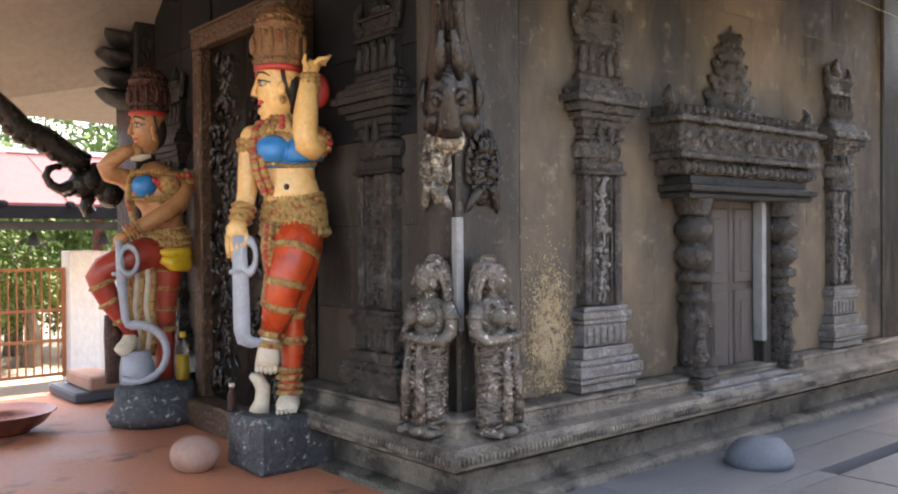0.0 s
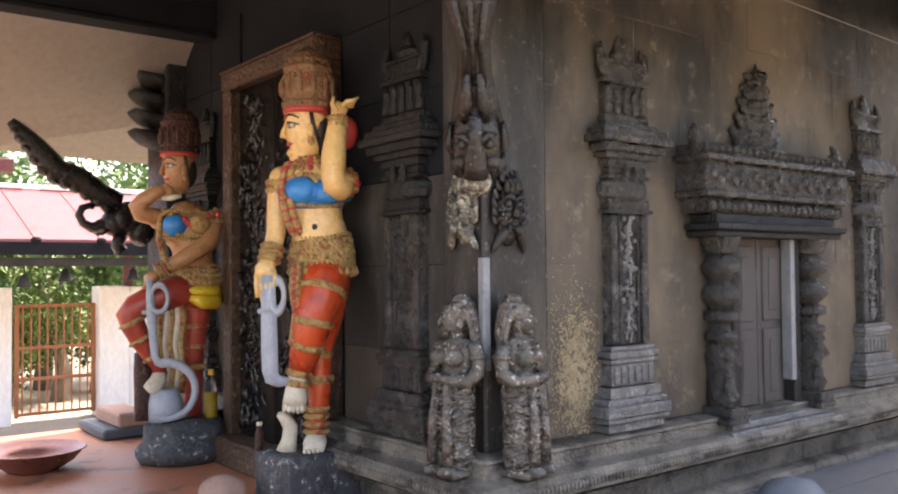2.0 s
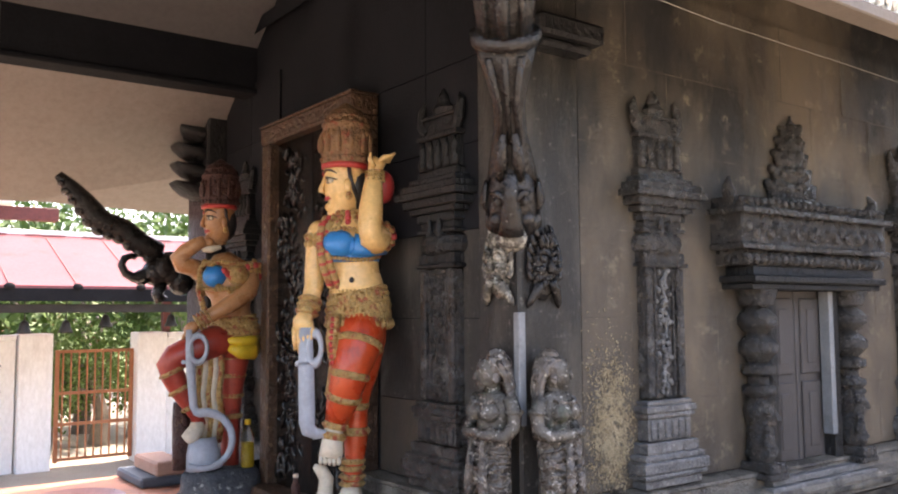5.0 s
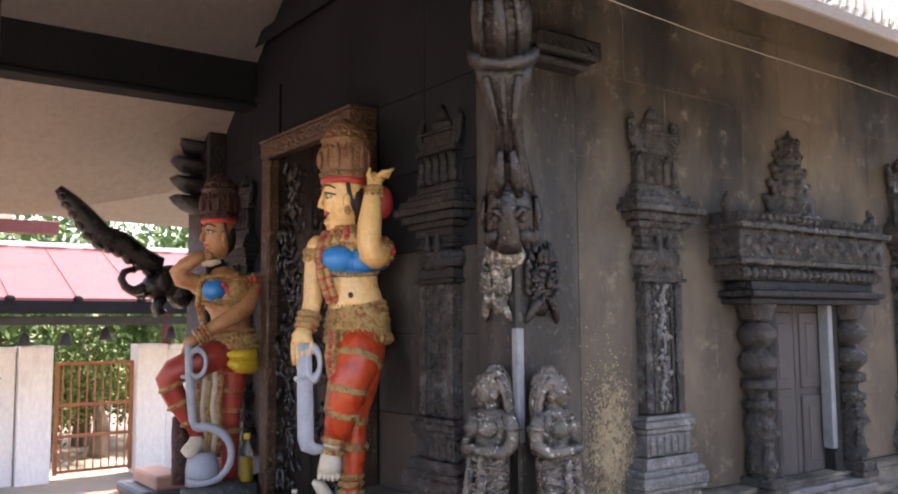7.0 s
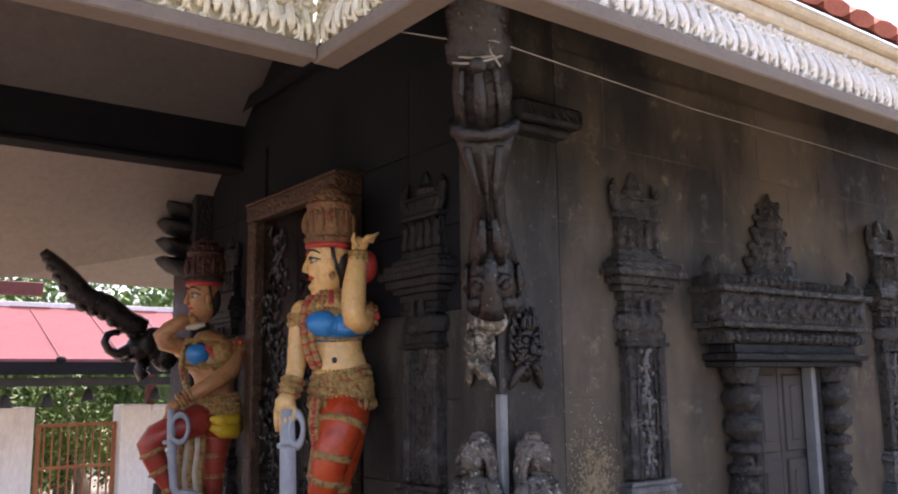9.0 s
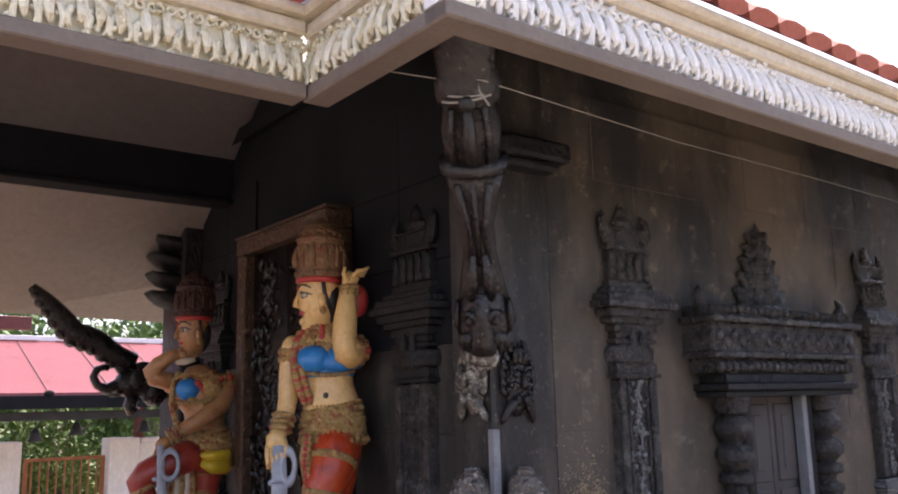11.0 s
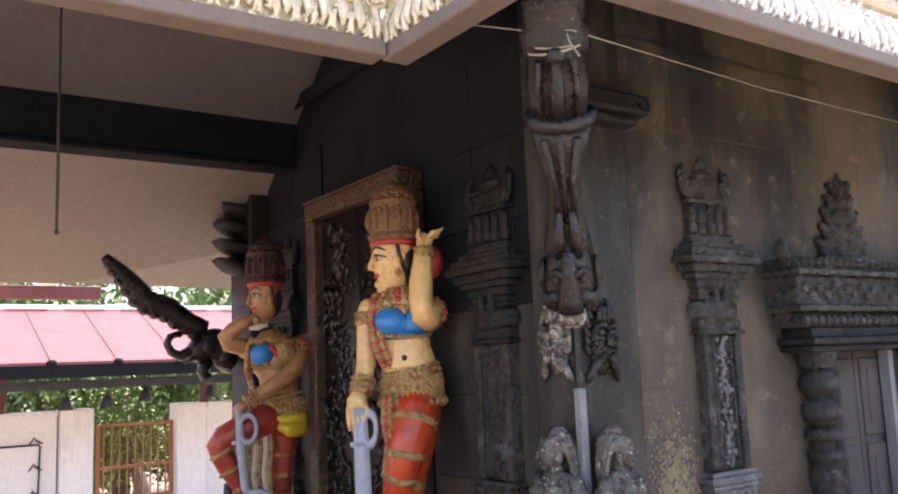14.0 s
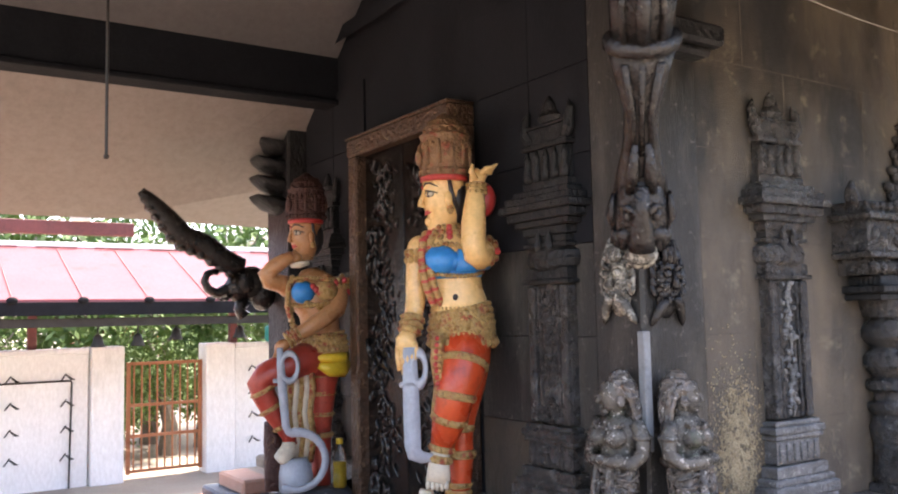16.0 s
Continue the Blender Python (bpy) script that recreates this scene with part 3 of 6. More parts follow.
    bm = stack(bmesh.new(), [(0.21, 0.1, 1.83, 1.87), (0.19, 0.08, 1.87, 2.02), (0.215, 0.11, 2.02, 2.045), (0.16, 0.08, 2.045, 2.12), (0.18, 0.095, 2.12, 2.135)])
    posts = []
    for i in range(-2, 3):
        posts.append(carve("colonnette", lathe(bmesh.new(), [(0.03, 0), (0.036, 0.03), (0.022, 0.07), (0.03, 0.1), (0.01, 0.14)], 8, (i * 0.085, -0.085, 1.875)), highmat, "", True))
    for s in (-1, 1):
        tube(bm, [(s * 0.15, -0.06, 2.05), (s * 0.2, -0.07, 2.1), (s * 0.21, -0.06, 2.17), (s * 0.185, -0.05, 2.215)], [0.035, 0.04, 0.03, 0.008], 8)
    lathe(bm, [(0.08, 0), (0.1, 0.03), (0.06, 0.06), (0.05, 0.09), (0.01, 0.13)], 10, (0, -0.04, 2.135), 0, 1, 0.6)
    turret = carve("turret", bm, highmat)
    for o in posts:
        o.parent = turret
    return e


pil = pilaster((3.21, CY, 0), 0, "black carved stone pilaster with chalky dusty foot")
p2 = copy_thing(pil, pose(5.62, CY, 0))
p3 = pilaster((CX, 3.26, 0), -90, "soot-black carved stone pilaster beside the doorway", False)
p4 = copy_thing(p3, pose(CX, 5.62, 0, 0, 0, -90))

# false door
e = thing("false_door", (4.34, CY, 0), "black carved stone false door with closed wooden leaves", "door", "", "")
bm = bmesh.new()
stack(bm, [(0.5, 0.2, 0.26, 0.3), (0.46, 0.17, 0.3, 0.335)])
part("threshold", bm, M_DUSTY, e)
for s in (-1, 1):
    bm = bmesh.new()
    box(bm, (s * 0.3 - 0.035, -0.1, 0.335), (s * 0.3 + 0.035, 0.01, 1.3), 0.008)
    part("door_jamb", bm, M_SOOT, e)
    bm = bmesh.new()
    stack_rows = [(0.12, 0.0, 0.335, 0.37), (0.1, 0, 0.37, 0.42)]
    for w, _, z0, z1 in stack_rows:
        box(bm, (s * 0.44 - 0.7 * w, -0.2, z0), (s * 0.44 + 0.7 * w, 0.01, z1), 0.008)
    lathe(bm, [(0.07, 0.42), (0.09, 0.45), (0.075, 0.6), (0.095, 0.68), (0.07, 0.74), (0.1, 0.77), (0.1, 0.8), (0.06, 0.815), (0.06, 0.85), (0.105, 0.87), (0.105, 0.91),
               (0.058, 0.925), (0.08, 0.945), (0.118, 0.98), (0.118, 1.02), (0.08, 1.055), (0.055, 1.07), (0.08, 1.085), (0.118, 1.12), (0.118, 1.16), (0.08, 1.195), (0.058, 1.21), (0.1, 1.22), (0.11, 1.25), (0.13, 1.3)], 18, (s * 0.44, -0.09, 0), 0, 0.68, 0.95)
    rng = random.Random(7)
    for i in range(16):
        ball(bm, (s * 0.44 + rng.uniform(-0.04, 0.04), -0.165 + rng.uniform(0, 0.02), 0.46 + i * 0.018), (0.03, 0.02, 0.02), 0, 6)
    part("turned_column", bm, M_CARVED, e, smooth=False)
for s in (-1, 1):
    leaf = bmesh.new()
    box(leaf, (min(0.004 * s, 0.265 * s), -0.03, 0.335), (max(0.004 * s, 0.265 * s), 0.0, 1.3), 0.004)
    for z0, z1 in ((0.38, 0.8), (0.84, 1.26)):
        a, b = sorted((0.045 * s, 0.225 * s))
        box(leaf, (a, -0.043, z0), (b, -0.028, z1), 0.01)
        box(leaf, (a + 0.05, -0.05, z0 + 0.06), (b - 0.05, -0.04, z1 - 0.06), 0.006)
    part("door_leaf", leaf, M_OLDDOOR, e)
bm = bmesh.new()
box(bm, (0.222, -0.108, 0.5), (0.268, -0.045, 1.3), 0.004)
part("cement_strip", bm, M_STRIP, e, "pale grey cement strip")
bm = stack(bmesh.new(), [(0.62, 0.2, 1.3, 1.33), (0.64, 0.23, 1.335, 1.37), (0.58, 0.18, 1.37, 1.42)])
part("architrave", bm, M_SOOT, e)
bm = stack(bmesh.new(), [(0.66, 0.17, 1.42, 1.5), (0.71, 0.22, 1.5, 1.53), (0.7, 0.2, 1.53, 1.68), (0.73, 0.24, 1.68, 1.71), (0.69, 0.2, 1.71, 1.77)])
for i in range(22):
    x = -0.64 + i * 0.061
    ball(bm, (x, -0.19, 1.455), (0.024, 0.028, 0.03), 0, 8)
    ball(bm, (x, -0.205, 1.6 + 0.015 * (-1) ** i), (0.026, 0.02, 0.034), 0, 8, (0, 35 * (-1) ** i, 0))
    ball(bm, (x, -0.2, 1.745), (0.022, 0.03, 0.022), 0, 8)
part("lintel", bm, M_CARVED, e)
bm = bmesh.new()
for s in (-1, 1):
    tube(bm, [(s * 0.66, -0.12, 1.76), (s * 0.69, -0.13, 1.79), (s * 0.7, -0.13, 1.83), (s * 0.675, -0.12, 1.87)], [0.035, 0.038, 0.026, 0.008], 8)
part("lintel_horn", bm, M_CARVED, e)
bm = bmesh.new()
box(bm, (-0.24, -0.09, 1.77), (0.24, 0.0, 1.81), 0.01)
for j, (z, w, r) in enumerate(((1.85, 0.15, 0.06), (1.94, 0.12, 0.05), (2.03, 0.095, 0.045), (2.11, 0.07, 0.038), (2.18, 0.045, 0.03))):
    ball(bm, (0, -0.05, z), (w * 0.8, 0.055, 0.07), 0, 12)
    for s in (-1, 1):
        ring(bm, (s * w, -0.045, z), r * 0.72, r * 0.4, 0, 14, (90, 0, 0))
        ball(bm, (s * w, -0.05, z), (r * 0.6, 0.04, r * 0.6), 0, 10)
        ball(bm, (s * (w + r * 1.1), -0.04, z + 0.03), (r * 0.35, 0.03, r * 0.6), 0, 8, (0, s * 30, 0))
    ball(bm, (0, -0.1, z + 0.02), (w * 0.3, 0.025, 0.03), 0, 8)
lathe(bm, [(0.035, 0), (0.042, 0.02), (0.02, 0.05), (0.008, 0.085)], 10, (0, -0.05, 2.2), 0, 1, 0.7)
part("crest", bm, M_CARVED, e, smooth=True)

# grey strip and carved mask panels on the corner pier
bm = bmesh.new()
box(bm, (2.304, 2.694, 0.72), (2.342, 2.732, 1.19), 0.004)
tagged(part("corner_strip", bm, M_STRIP), "pale grey cement strip down the pier's corner", "strip", "", "structure")


def mask_panel(at, rz, label, mat):
    e = thing("carved_mask", at, label, "carving", "carved masks on the pier", "", rz)
    bm = bmesh.new()
    tube(bm, [(0, 0.0, -0.14), (0, -0.004, -0.1), (0, -0.012, -0.04), (0, -0.014, 0.03), (0, -0.008, 0.09), (0, 0.0, 0.15)], [(0.02, 0.012), (0.055, 0.022), (0.066, 0.034), (0.07, 0.036), (0.05, 0.026), (0.012, 0.01)], 16, 0, True, (0, 1, 0))
    for s in (-1, 1):
        ball(bm, (s * 0.03, -0.045, 0.035), (0.02, 0.018, 0.018), 0, 10)
        tube(bm, [(s * 0.008, -0.05, 0.05), (s * 0.035, -0.05, 0.068), (s * 0.065, -0.032, 0.05)], [0.006, 0.01, 0.004], 8)
        ball(bm, (s * 0.034, -0.04, -0.012), (0.024, 0.016, 0.022), 0, 10)
        tube(bm, [(s * 0.015, -0.04, -0.06), (s * 0.05, -0.03, -0.09), (s * 0.082, -0.012, -0.15), (s * 0.09, -0.004, -0.172)], [0.018, 0.024, 0.016, 0.004], 8)
        tube(bm, [(s * 0.028, -0.05, -0.045), (s * 0.03, -0.054, -0.075), (s * 0.022, -0.048, -0.1)], [0.008, 0.007, 0.002], 6)
        for k in range(6):
            z = -0.05 + 0.036 * k
            w = 0.066 - 0.05 * max(0.0, z / 0.14) ** 2
            tube(bm, [(s * w, -0.014, z), (s * (w + 0.022), -0.02, z + 0.012), (s * (w + 0.024), -0.012, z + 0.042), (s * (w + 0.008), -0.008, z + 0.056)], [0.014, 0.013, 0.009, 0.003], 7)
            ball(bm, (s * (w - 0.012), -0.03, z + 0.006), (0.011, 0.014, 0.014), 0, 7)
    tube(bm, [(0, -0.045, 0.045), (0, -0.06, 0.01), (0, -0.064, -0.012), (0, -0.046, -0.022)], [0.009, 0.013, 0.019, 0.01], 8)
    tube(bm, [(-0.036, -0.034, -0.052), (0, -0.05, -0.046), (0.036, -0.034, -0.052)], [0.006, 0.01, 0.006], 8)
    for k in range(3):
        tube(bm, [((k - 1) * 0.024, -0.03, 0.08), ((k - 1) * 0.03, -0.036, 0.115), ((k - 1) * 0.018, -0.02, 0.16 + 0.012 * (k == 1))], [0.014, 0.014, 0.004], 7)
    part("relief", bm, mat, e, smooth=True)
    return e


mask_panel((2.33, 2.84, 1.39), -90, "glossy carved demon-face relief, pale grey from wear and painted glints", M_MASK)
mask_panel((2.46, 2.72, 1.38), 0, "sooty carved demon-face relief", M_STRUT)

# ---- statues ----


def stone_figure(at, rz, sy, label, gaze=0):
    """A small figure with folded arms, draped from the waist down, front at +x."""
    bm = bmesh.new()
    box(bm, (-0.07, -0.1, 0.0), (0.1, 0.1, 0.035), 0.01)
    tube(bm, [(0.01, 0, 0.03), (0.012, 0, 0.1), (0.01, 0, 0.25), (0.005, 0, 0.36), (0.0, 0, 0.41)], [(0.095, 0.075), (0.1, 0.08), (0.092, 0.075), (0.098, 0.08), (0.085, 0.07)], 20, 1)
    rng = random.Random(4)
    for i in range(15):
        z = 0.05 + i * 0.024
        w = 0.1 + 0.004 * math.sin(i)
        tube(bm, [(0.01 + 0.085 * math.cos(a), w * math.sin(a), z + 0.02 * math.cos(2.3 * a + i) + rng.uniform(-0.006, 0.006)) for a in [k * 0.45 - 1.8 for k in range(9)]], 0.0085, 6, 1)
    for s in (-1, 1):
        tube(bm, [(0.085, s * 0.035, 0.4), (0.1, s * 0.045, 0.25), (0.1, s * 0.05, 0.06)], [0.02, 0.022, 0.028], 8, 1)
        ball(bm, (0.1, s * 0.045, 0.03), (0.055, 0.03, 0.028))
    ring(bm, (0, 0, 0.41), 0.088, 0.016, 1, 20, (0, 0, 0), 1.0)
    tube(bm, [(0, 0, 0.4), (0.0, 0, 0.46), (-0.002, 0, 0.53), (-0.006, 0, 0.575), (-0.008, 0, 0.6)], [(0.086, 0.066), (0.082, 0.062), (0.108, 0.068), (0.09, 0.056), (0.04, 0.038)], 20)
    for s in (-1, 1):
        ball(bm, (0.056, s * 0.046, 0.512), (0.05, 0.046, 0.046), 0, 16)
        ball(bm, (0.104, s * 0.048, 0.51), (0.008, 0.01, 0.01), 0, 8)
        tube(bm, [(-0.008, s * 0.1, 0.57), (-0.01, s * 0.132, 0.51), (0.0, s * 0.138, 0.45), (0.04, s * 0.12, 0.415), (0.095, s * 0.06, 0.42), (0.118, s * 0.005, 0.428)], [0.034, 0.034, 0.032, 0.03, 0.025, 0.02], 12)
        ball(bm, (0.12, s * 0.012, 0.43), (0.022, 0.03, 0.02), 0, 10)
        ring(bm, (-0.008, s * 0.13, 0.515), 0.036, 0.008, 0, 14)
        ring(bm, (0.08, s * 0.075, 0.42), 0.028, 0.006, 0, 12, (0, 90, 40 * s))
    for k in range(11):
        a = -1.25 + 0.25 * k
        ball(bm, (0.03 + 0.056 * math.cos(a), 0.085 * math.sin(a), 0.572 - 0.022 * math.cos(a)), (0.01, 0.01, 0.01), 1, 7)
    before = set(bm.verts)
    tube(bm, [(-0.006, 0, 0.58), (-0.002, 0, 0.63)], [0.04, 0.038], 14)
    tube(bm, [(0.02, 0, 0.607), (0.016, 0, 0.622), (0.01, 0, 0.65), (0.006, 0, 0.685), (0.002, 0, 0.715), (-0.004, 0, 0.735)], [(0.028, 0.034), (0.046, 0.05), (0.058, 0.062), (0.062, 0.066), (0.056, 0.06), (0.03, 0.034)], 18, 0, True, (1, 0, 0))
    tube(bm, [(0.066, 0, 0.688), (0.076, 0, 0.668), (0.08, 0, 0.656), (0.066, 0, 0.648)], [0.006, 0.009, 0.012, 0.006], 8)
    ball(bm, (0.064, 0, 0.632), (0.011, 0.02, 0.008), 0, 8)
    ball(bm, (0.048, 0, 0.613), (0.018, 0.02, 0.014), 0, 10)
    for s in (-1, 1):
        ball(bm, (0.058, s * 0.028, 0.68), (0.012, 0.017, 0.008), 0, 8)
        tube(bm, [(0.07, s * 0.01, 0.695), (0.062, s * 0.036, 0.7), (0.042, s * 0.055, 0.692)], [0.003, 0.005, 0.003], 6)
        ball(bm, (0.0, s * 0.064, 0.655), (0.018, 0.014, 0.026), 1, 8)
    ball(bm, (-0.022, 0, 0.7), (0.074, 0.072, 0.066), 1, 18)
    tube(bm, [(0.056, -0.02, 0.712), (0.05, 0, 0.725), (0.056, 0.02, 0.712)], [0.008, 0.012, 0.008], 8, 1)
    ball(bm, (-0.02, 0, 0.752), (0.046, 0.042, 0.034), 1, 12)
    for k in range(9):
        q = -1.5 + 0.375 * k
        c, w = math.cos(q), math.sin(q)
        tube(bm, [(-0.01 + 0.02 * c, 0.064 * w, 0.735 - 0.01 * abs(w)), (-0.03 - 0.05 * c, 0.072 * w, 0.69), (-0.05 - 0.04 * c, 0.07 * w, 0.62), (-0.06 - 0.025 * c, 0.07 * w, 0.55), (-0.06 - 0.015 * c, 0.062 * w, 0.47)], [0.013, 0.015, 0.015, 0.013, 0.005], 8, 1)
    turn_head = Matrix.Rotation(radians(gaze), 3, "Z")
    for v in bm.verts:
        if v not in before:
            v.co = turn_head @ v.co
    ob = part("stone_figure", bm, [M_BRONZE, M_CLOTH], smooth=True)
    ob.location, ob.rotation_euler, ob.scale = at, (0, 0, radians(rz)), (0.95, 0.95 * sy, 0.95)
    return tagged(ob, label, "statue", "stone figures at the pier")


stone_figure((2.245, 2.8, 0.296), 182, 1, "oil-dark stone figure with folded arms by the pier", -28)
stone_figure((2.43, 2.625, 0.296), -72, 1, "oil-dark stone figure with folded arms, greenish drapery", 30)


S, L, G, B, Y, C, K, R, W, N, T2 = range(11)   # skin, leggings, gold, blue, yellow, cream, black, red, sword grey, dark crown, tiara
STATUE_PAINTS = [M_SKIN, M_LEG, M_GOLD, M_BLUE, M_YELLOW, M_CREAM, M_EYE, M_LIP, M_SWORD, M_CROWN, M_TIARA]


def band(bm, p, axis, r, high=0.02, mi=2, seg=18):
    """A raised cuff round a limb at p, across the given axis; r is a number or (sideways, along up)."""
    p, axis = Vector(p), Vector(axis).normalized()
    ra, rb = r if isinstance(r, tuple) else (r, r)
    tube(bm, [p - axis * high, p - axis * high * 0.6, p, p + axis * high * 0.6, p + axis * high],
         [(ra, rb), (ra + 0.008, rb + 0.008), (ra + 0.004, rb + 0.004), (ra + 0.008, rb + 0.008), (ra, rb)], seg, mi, True, (0, 1, 0))
    for i in range(10):
        a = i * math.tau / 10
        u = axis.orthogonal().normalized()
        v = axis.cross(u)
        ball(bm, p + (u * math.cos(a) + v * math.sin(a)) * (min(ra, rb) + 0.006), 0.008, mi, 6)


def flat_blade(bm, points, widths, y, half=0.013, mi=8):
    """A flat bar swept through (x, z) points at depth y."""
    prev = None
    for i, (x, z) in enumerate(points):
        d = (Vector(points[min(i + 1, len(points) - 1)]) - Vector(points[max(i - 1, 0)])).normalized()
        nx, nz = -d.y * widths[i], d.x * widths[i]
        q = [bm.verts.new(p) for p in ((x + nx, y - half, z + nz), (x - nx, y - half, z - nz), (x - nx, y + half, z - nz), (x + nx, y + half, z + nz))]
        if prev:
            for k in range(4):
                bm.faces.new((prev[k], prev[(k + 1) % 4], q[(k + 1) % 4], q[k])).material_index = mi
        else:
            bm.faces.new(q).material_index = mi
        prev = q
    bm.faces.new(prev[::-1]).material_index = mi


def statue_head(bm, at, turn, crown, size=1.0):
    """Crowned head, modelled facing -x round its own centre, then turned and set on the neck."""
    before = set(bm.verts)
    rings = [(-0.155, 0.055, 0.05, 0.0), (-0.14, 0.06, 0.052, -0.004), (-0.12, 0.045, 0.04, -0.045), (-0.1, 0.074, 0.058, -0.022), (-0.065, 0.094, 0.078, -0.008), (-0.03, 0.1, 0.084, -0.004), (0.02, 0.105, 0.089, 0.0), (0.07, 0.108, 0.09, 0.0), (0.12, 0.1, 0.088, 0.002)]
    tube(bm, [(x, 0, z) for z, rx, ry, x in rings], [(ry, rx) for z, rx, ry, x in rings], 22, S, True, (1, 0, 0))
    tube(bm, [(-0.098, 0, 0.06), (-0.106, 0, 0.025), (-0.117, 0, -0.005), (-0.121, 0, -0.02), (-0.094, 0, -0.034)], [0.007, 0.01, 0.013, 0.016, 0.007], 10, S)
    ball(bm, (-0.072, 0, -0.105), (0.028, 0.03, 0.024), S, 12)
    for z, r in ((-0.056, 0.006), (-0.066, 0.007)):
        tube(bm, [(-0.074, -0.03, z + 0.006), (-0.089, -0.014, z), (-0.093, 0, z - 0.001), (-0.089, 0.014, z), (-0.074, 0.03, z + 0.006)], [0.003, r * 0.8, r, r * 0.8, 0.003], 8, R)
    for q in (-1, 1):
        ball(bm, (-0.082, q * 0.044, 0.024), (0.018, 0.031, 0.015), C, 12)
        ball(bm, (-0.09, q * 0.05, 0.025), (0.011, 0.014, 0.0135), K, 10)
        tube(bm, [(-0.1, q * 0.018, 0.026), (-0.102, q * 0.04, 0.041), (-0.084, q * 0.066, 0.034), (-0.056, q * 0.086, 0.024)], [0.002, 0.005, 0.005, 0.002], 6, K)
        tube(bm, [(-0.099, q * 0.02, 0.019), (-0.094, q * 0.045, 0.01), (-0.074, q * 0.07, 0.017)], [0.002, 0.003, 0.002], 6, K)
        tube(bm, [(-0.108, q * 0.012, 0.062), (-0.104, q * 0.035, 0.078), (-0.086, q * 0.063, 0.074), (-0.058, q * 0.086, 0.056)], [0.003, 0.0065, 0.006, 0.002], 6, K)
        ball(bm, (-0.005, q * 0.092, -0.005), (0.02, 0.012, 0.038), S, 10)
        ball(bm, (0.0, q * 0.098, -0.055), (0.018, 0.015, 0.022), G, 10)
        tube(bm, [(0.0, q * 0.086, 0.1), (0.01, q * 0.089, 0.03), (0.04, q * 0.085, -0.05)], [0.012, 0.012, 0.01], 8, K)
    ball(bm, (-0.109, 0, 0.062), (0.005, 0.008, 0.012), R, 8)
    ball(bm, (0.05, 0, 0.0), (0.07, 0.086, 0.12), K, 16)
    tube(bm, [(0.002, 0, 0.088), (0.002, 0, 0.094), (0.002, 0, 0.112), (0.002, 0, 0.118)], [0.104, 0.118, 0.118, 0.106], 24, R)
    lathe(bm, [(0.108, 0.112), (0.12, 0.118), (0.126, 0.14), (0.118, 0.15), (0.12, 0.156), (0.124, 0.24), (0.117, 0.3), (0.122, 0.306), (0.124, 0.318), (0.112, 0.325), (0.1, 0.33), (0.104, 0.35), (0.1, 0.362), (0.088, 0.366), (0.085, 0.385), (0.068, 0.395), (0.05, 0.4), (0.03, 0.42), (0.012, 0.432)], 26, (0.008, 0, 0), crown)
    for k in range(12):
        a = k * math.tau / 12
        c, q = math.cos(a), math.sin(a)
        ball(bm, (0.008 + 0.124 * c, 0.124 * q, 0.133), (0.011, 0.011, 0.014), crown, 8)
        tube(bm, [(0.008 + 0.122 * c, 0.122 * q, 0.165), (0.008 + 0.123 * c, 0.123 * q, 0.2), (0.008 + 0.124 * c, 0.124 * q, 0.235), (0.008 + 0.119 * c, 0.119 * q, 0.285)], [0.01, 0.014, 0.013, 0.004], 8, crown)
        ball(bm, (0.008 + 0.122 * math.cos(a + 0.26), 0.122 * math.sin(a + 0.26), 0.262), (0.012, 0.012, 0.016), crown, 8)
        ball(bm, (0.008 + 0.1 * c, 0.1 * q, 0.34), (0.012, 0.012, 0.012), crown, 6)
    ball(bm, (-0.122, 0, 0.21), (0.018, 0.03, 0.045), crown, 12)
    m = Matrix.Translation(at) @ Matrix.Rotation(radians(turn), 4, "Z") @ Matrix.Diagonal((size, size, size, 1))
    for v in [v for v in bm.verts if v not in before]:
        v.co = m @ v.co


def beads(bm, pts, r, step=0.022, mi=2, seg=6):
    """A string of beads along a polyline."""
    pts = [Vector(p) for p in pts]
    for p, q in zip(pts, pts[1:]):
        n = max(1, int((q - p).length / step))
        for i in range(n):
            ball(bm, p.lerp(q, i / n), r, mi, seg)


def fingers(bm, root, tips, r, mi=0):
    root = [Vector(p) for p in root]
    for p, t in zip(root, tips):
        t = Vector(t)
        tube(bm, [p, p.lerp(t, 0.5) + Vector((0, -0.008, 0)), t], [r, r, r * 0.6], 8, mi)


def finish_statue(bm, at, rz, label, paints):
    bmesh.ops.recalc_face_normals(bm, faces=bm.faces)
    ob = part("painted_statue", bm, paints, smooth=True)
    ob.location, ob.rotation_euler = at, (0, 0, radians(rz))
    return tagged(ob, label, "statue", "painted guardian statues")


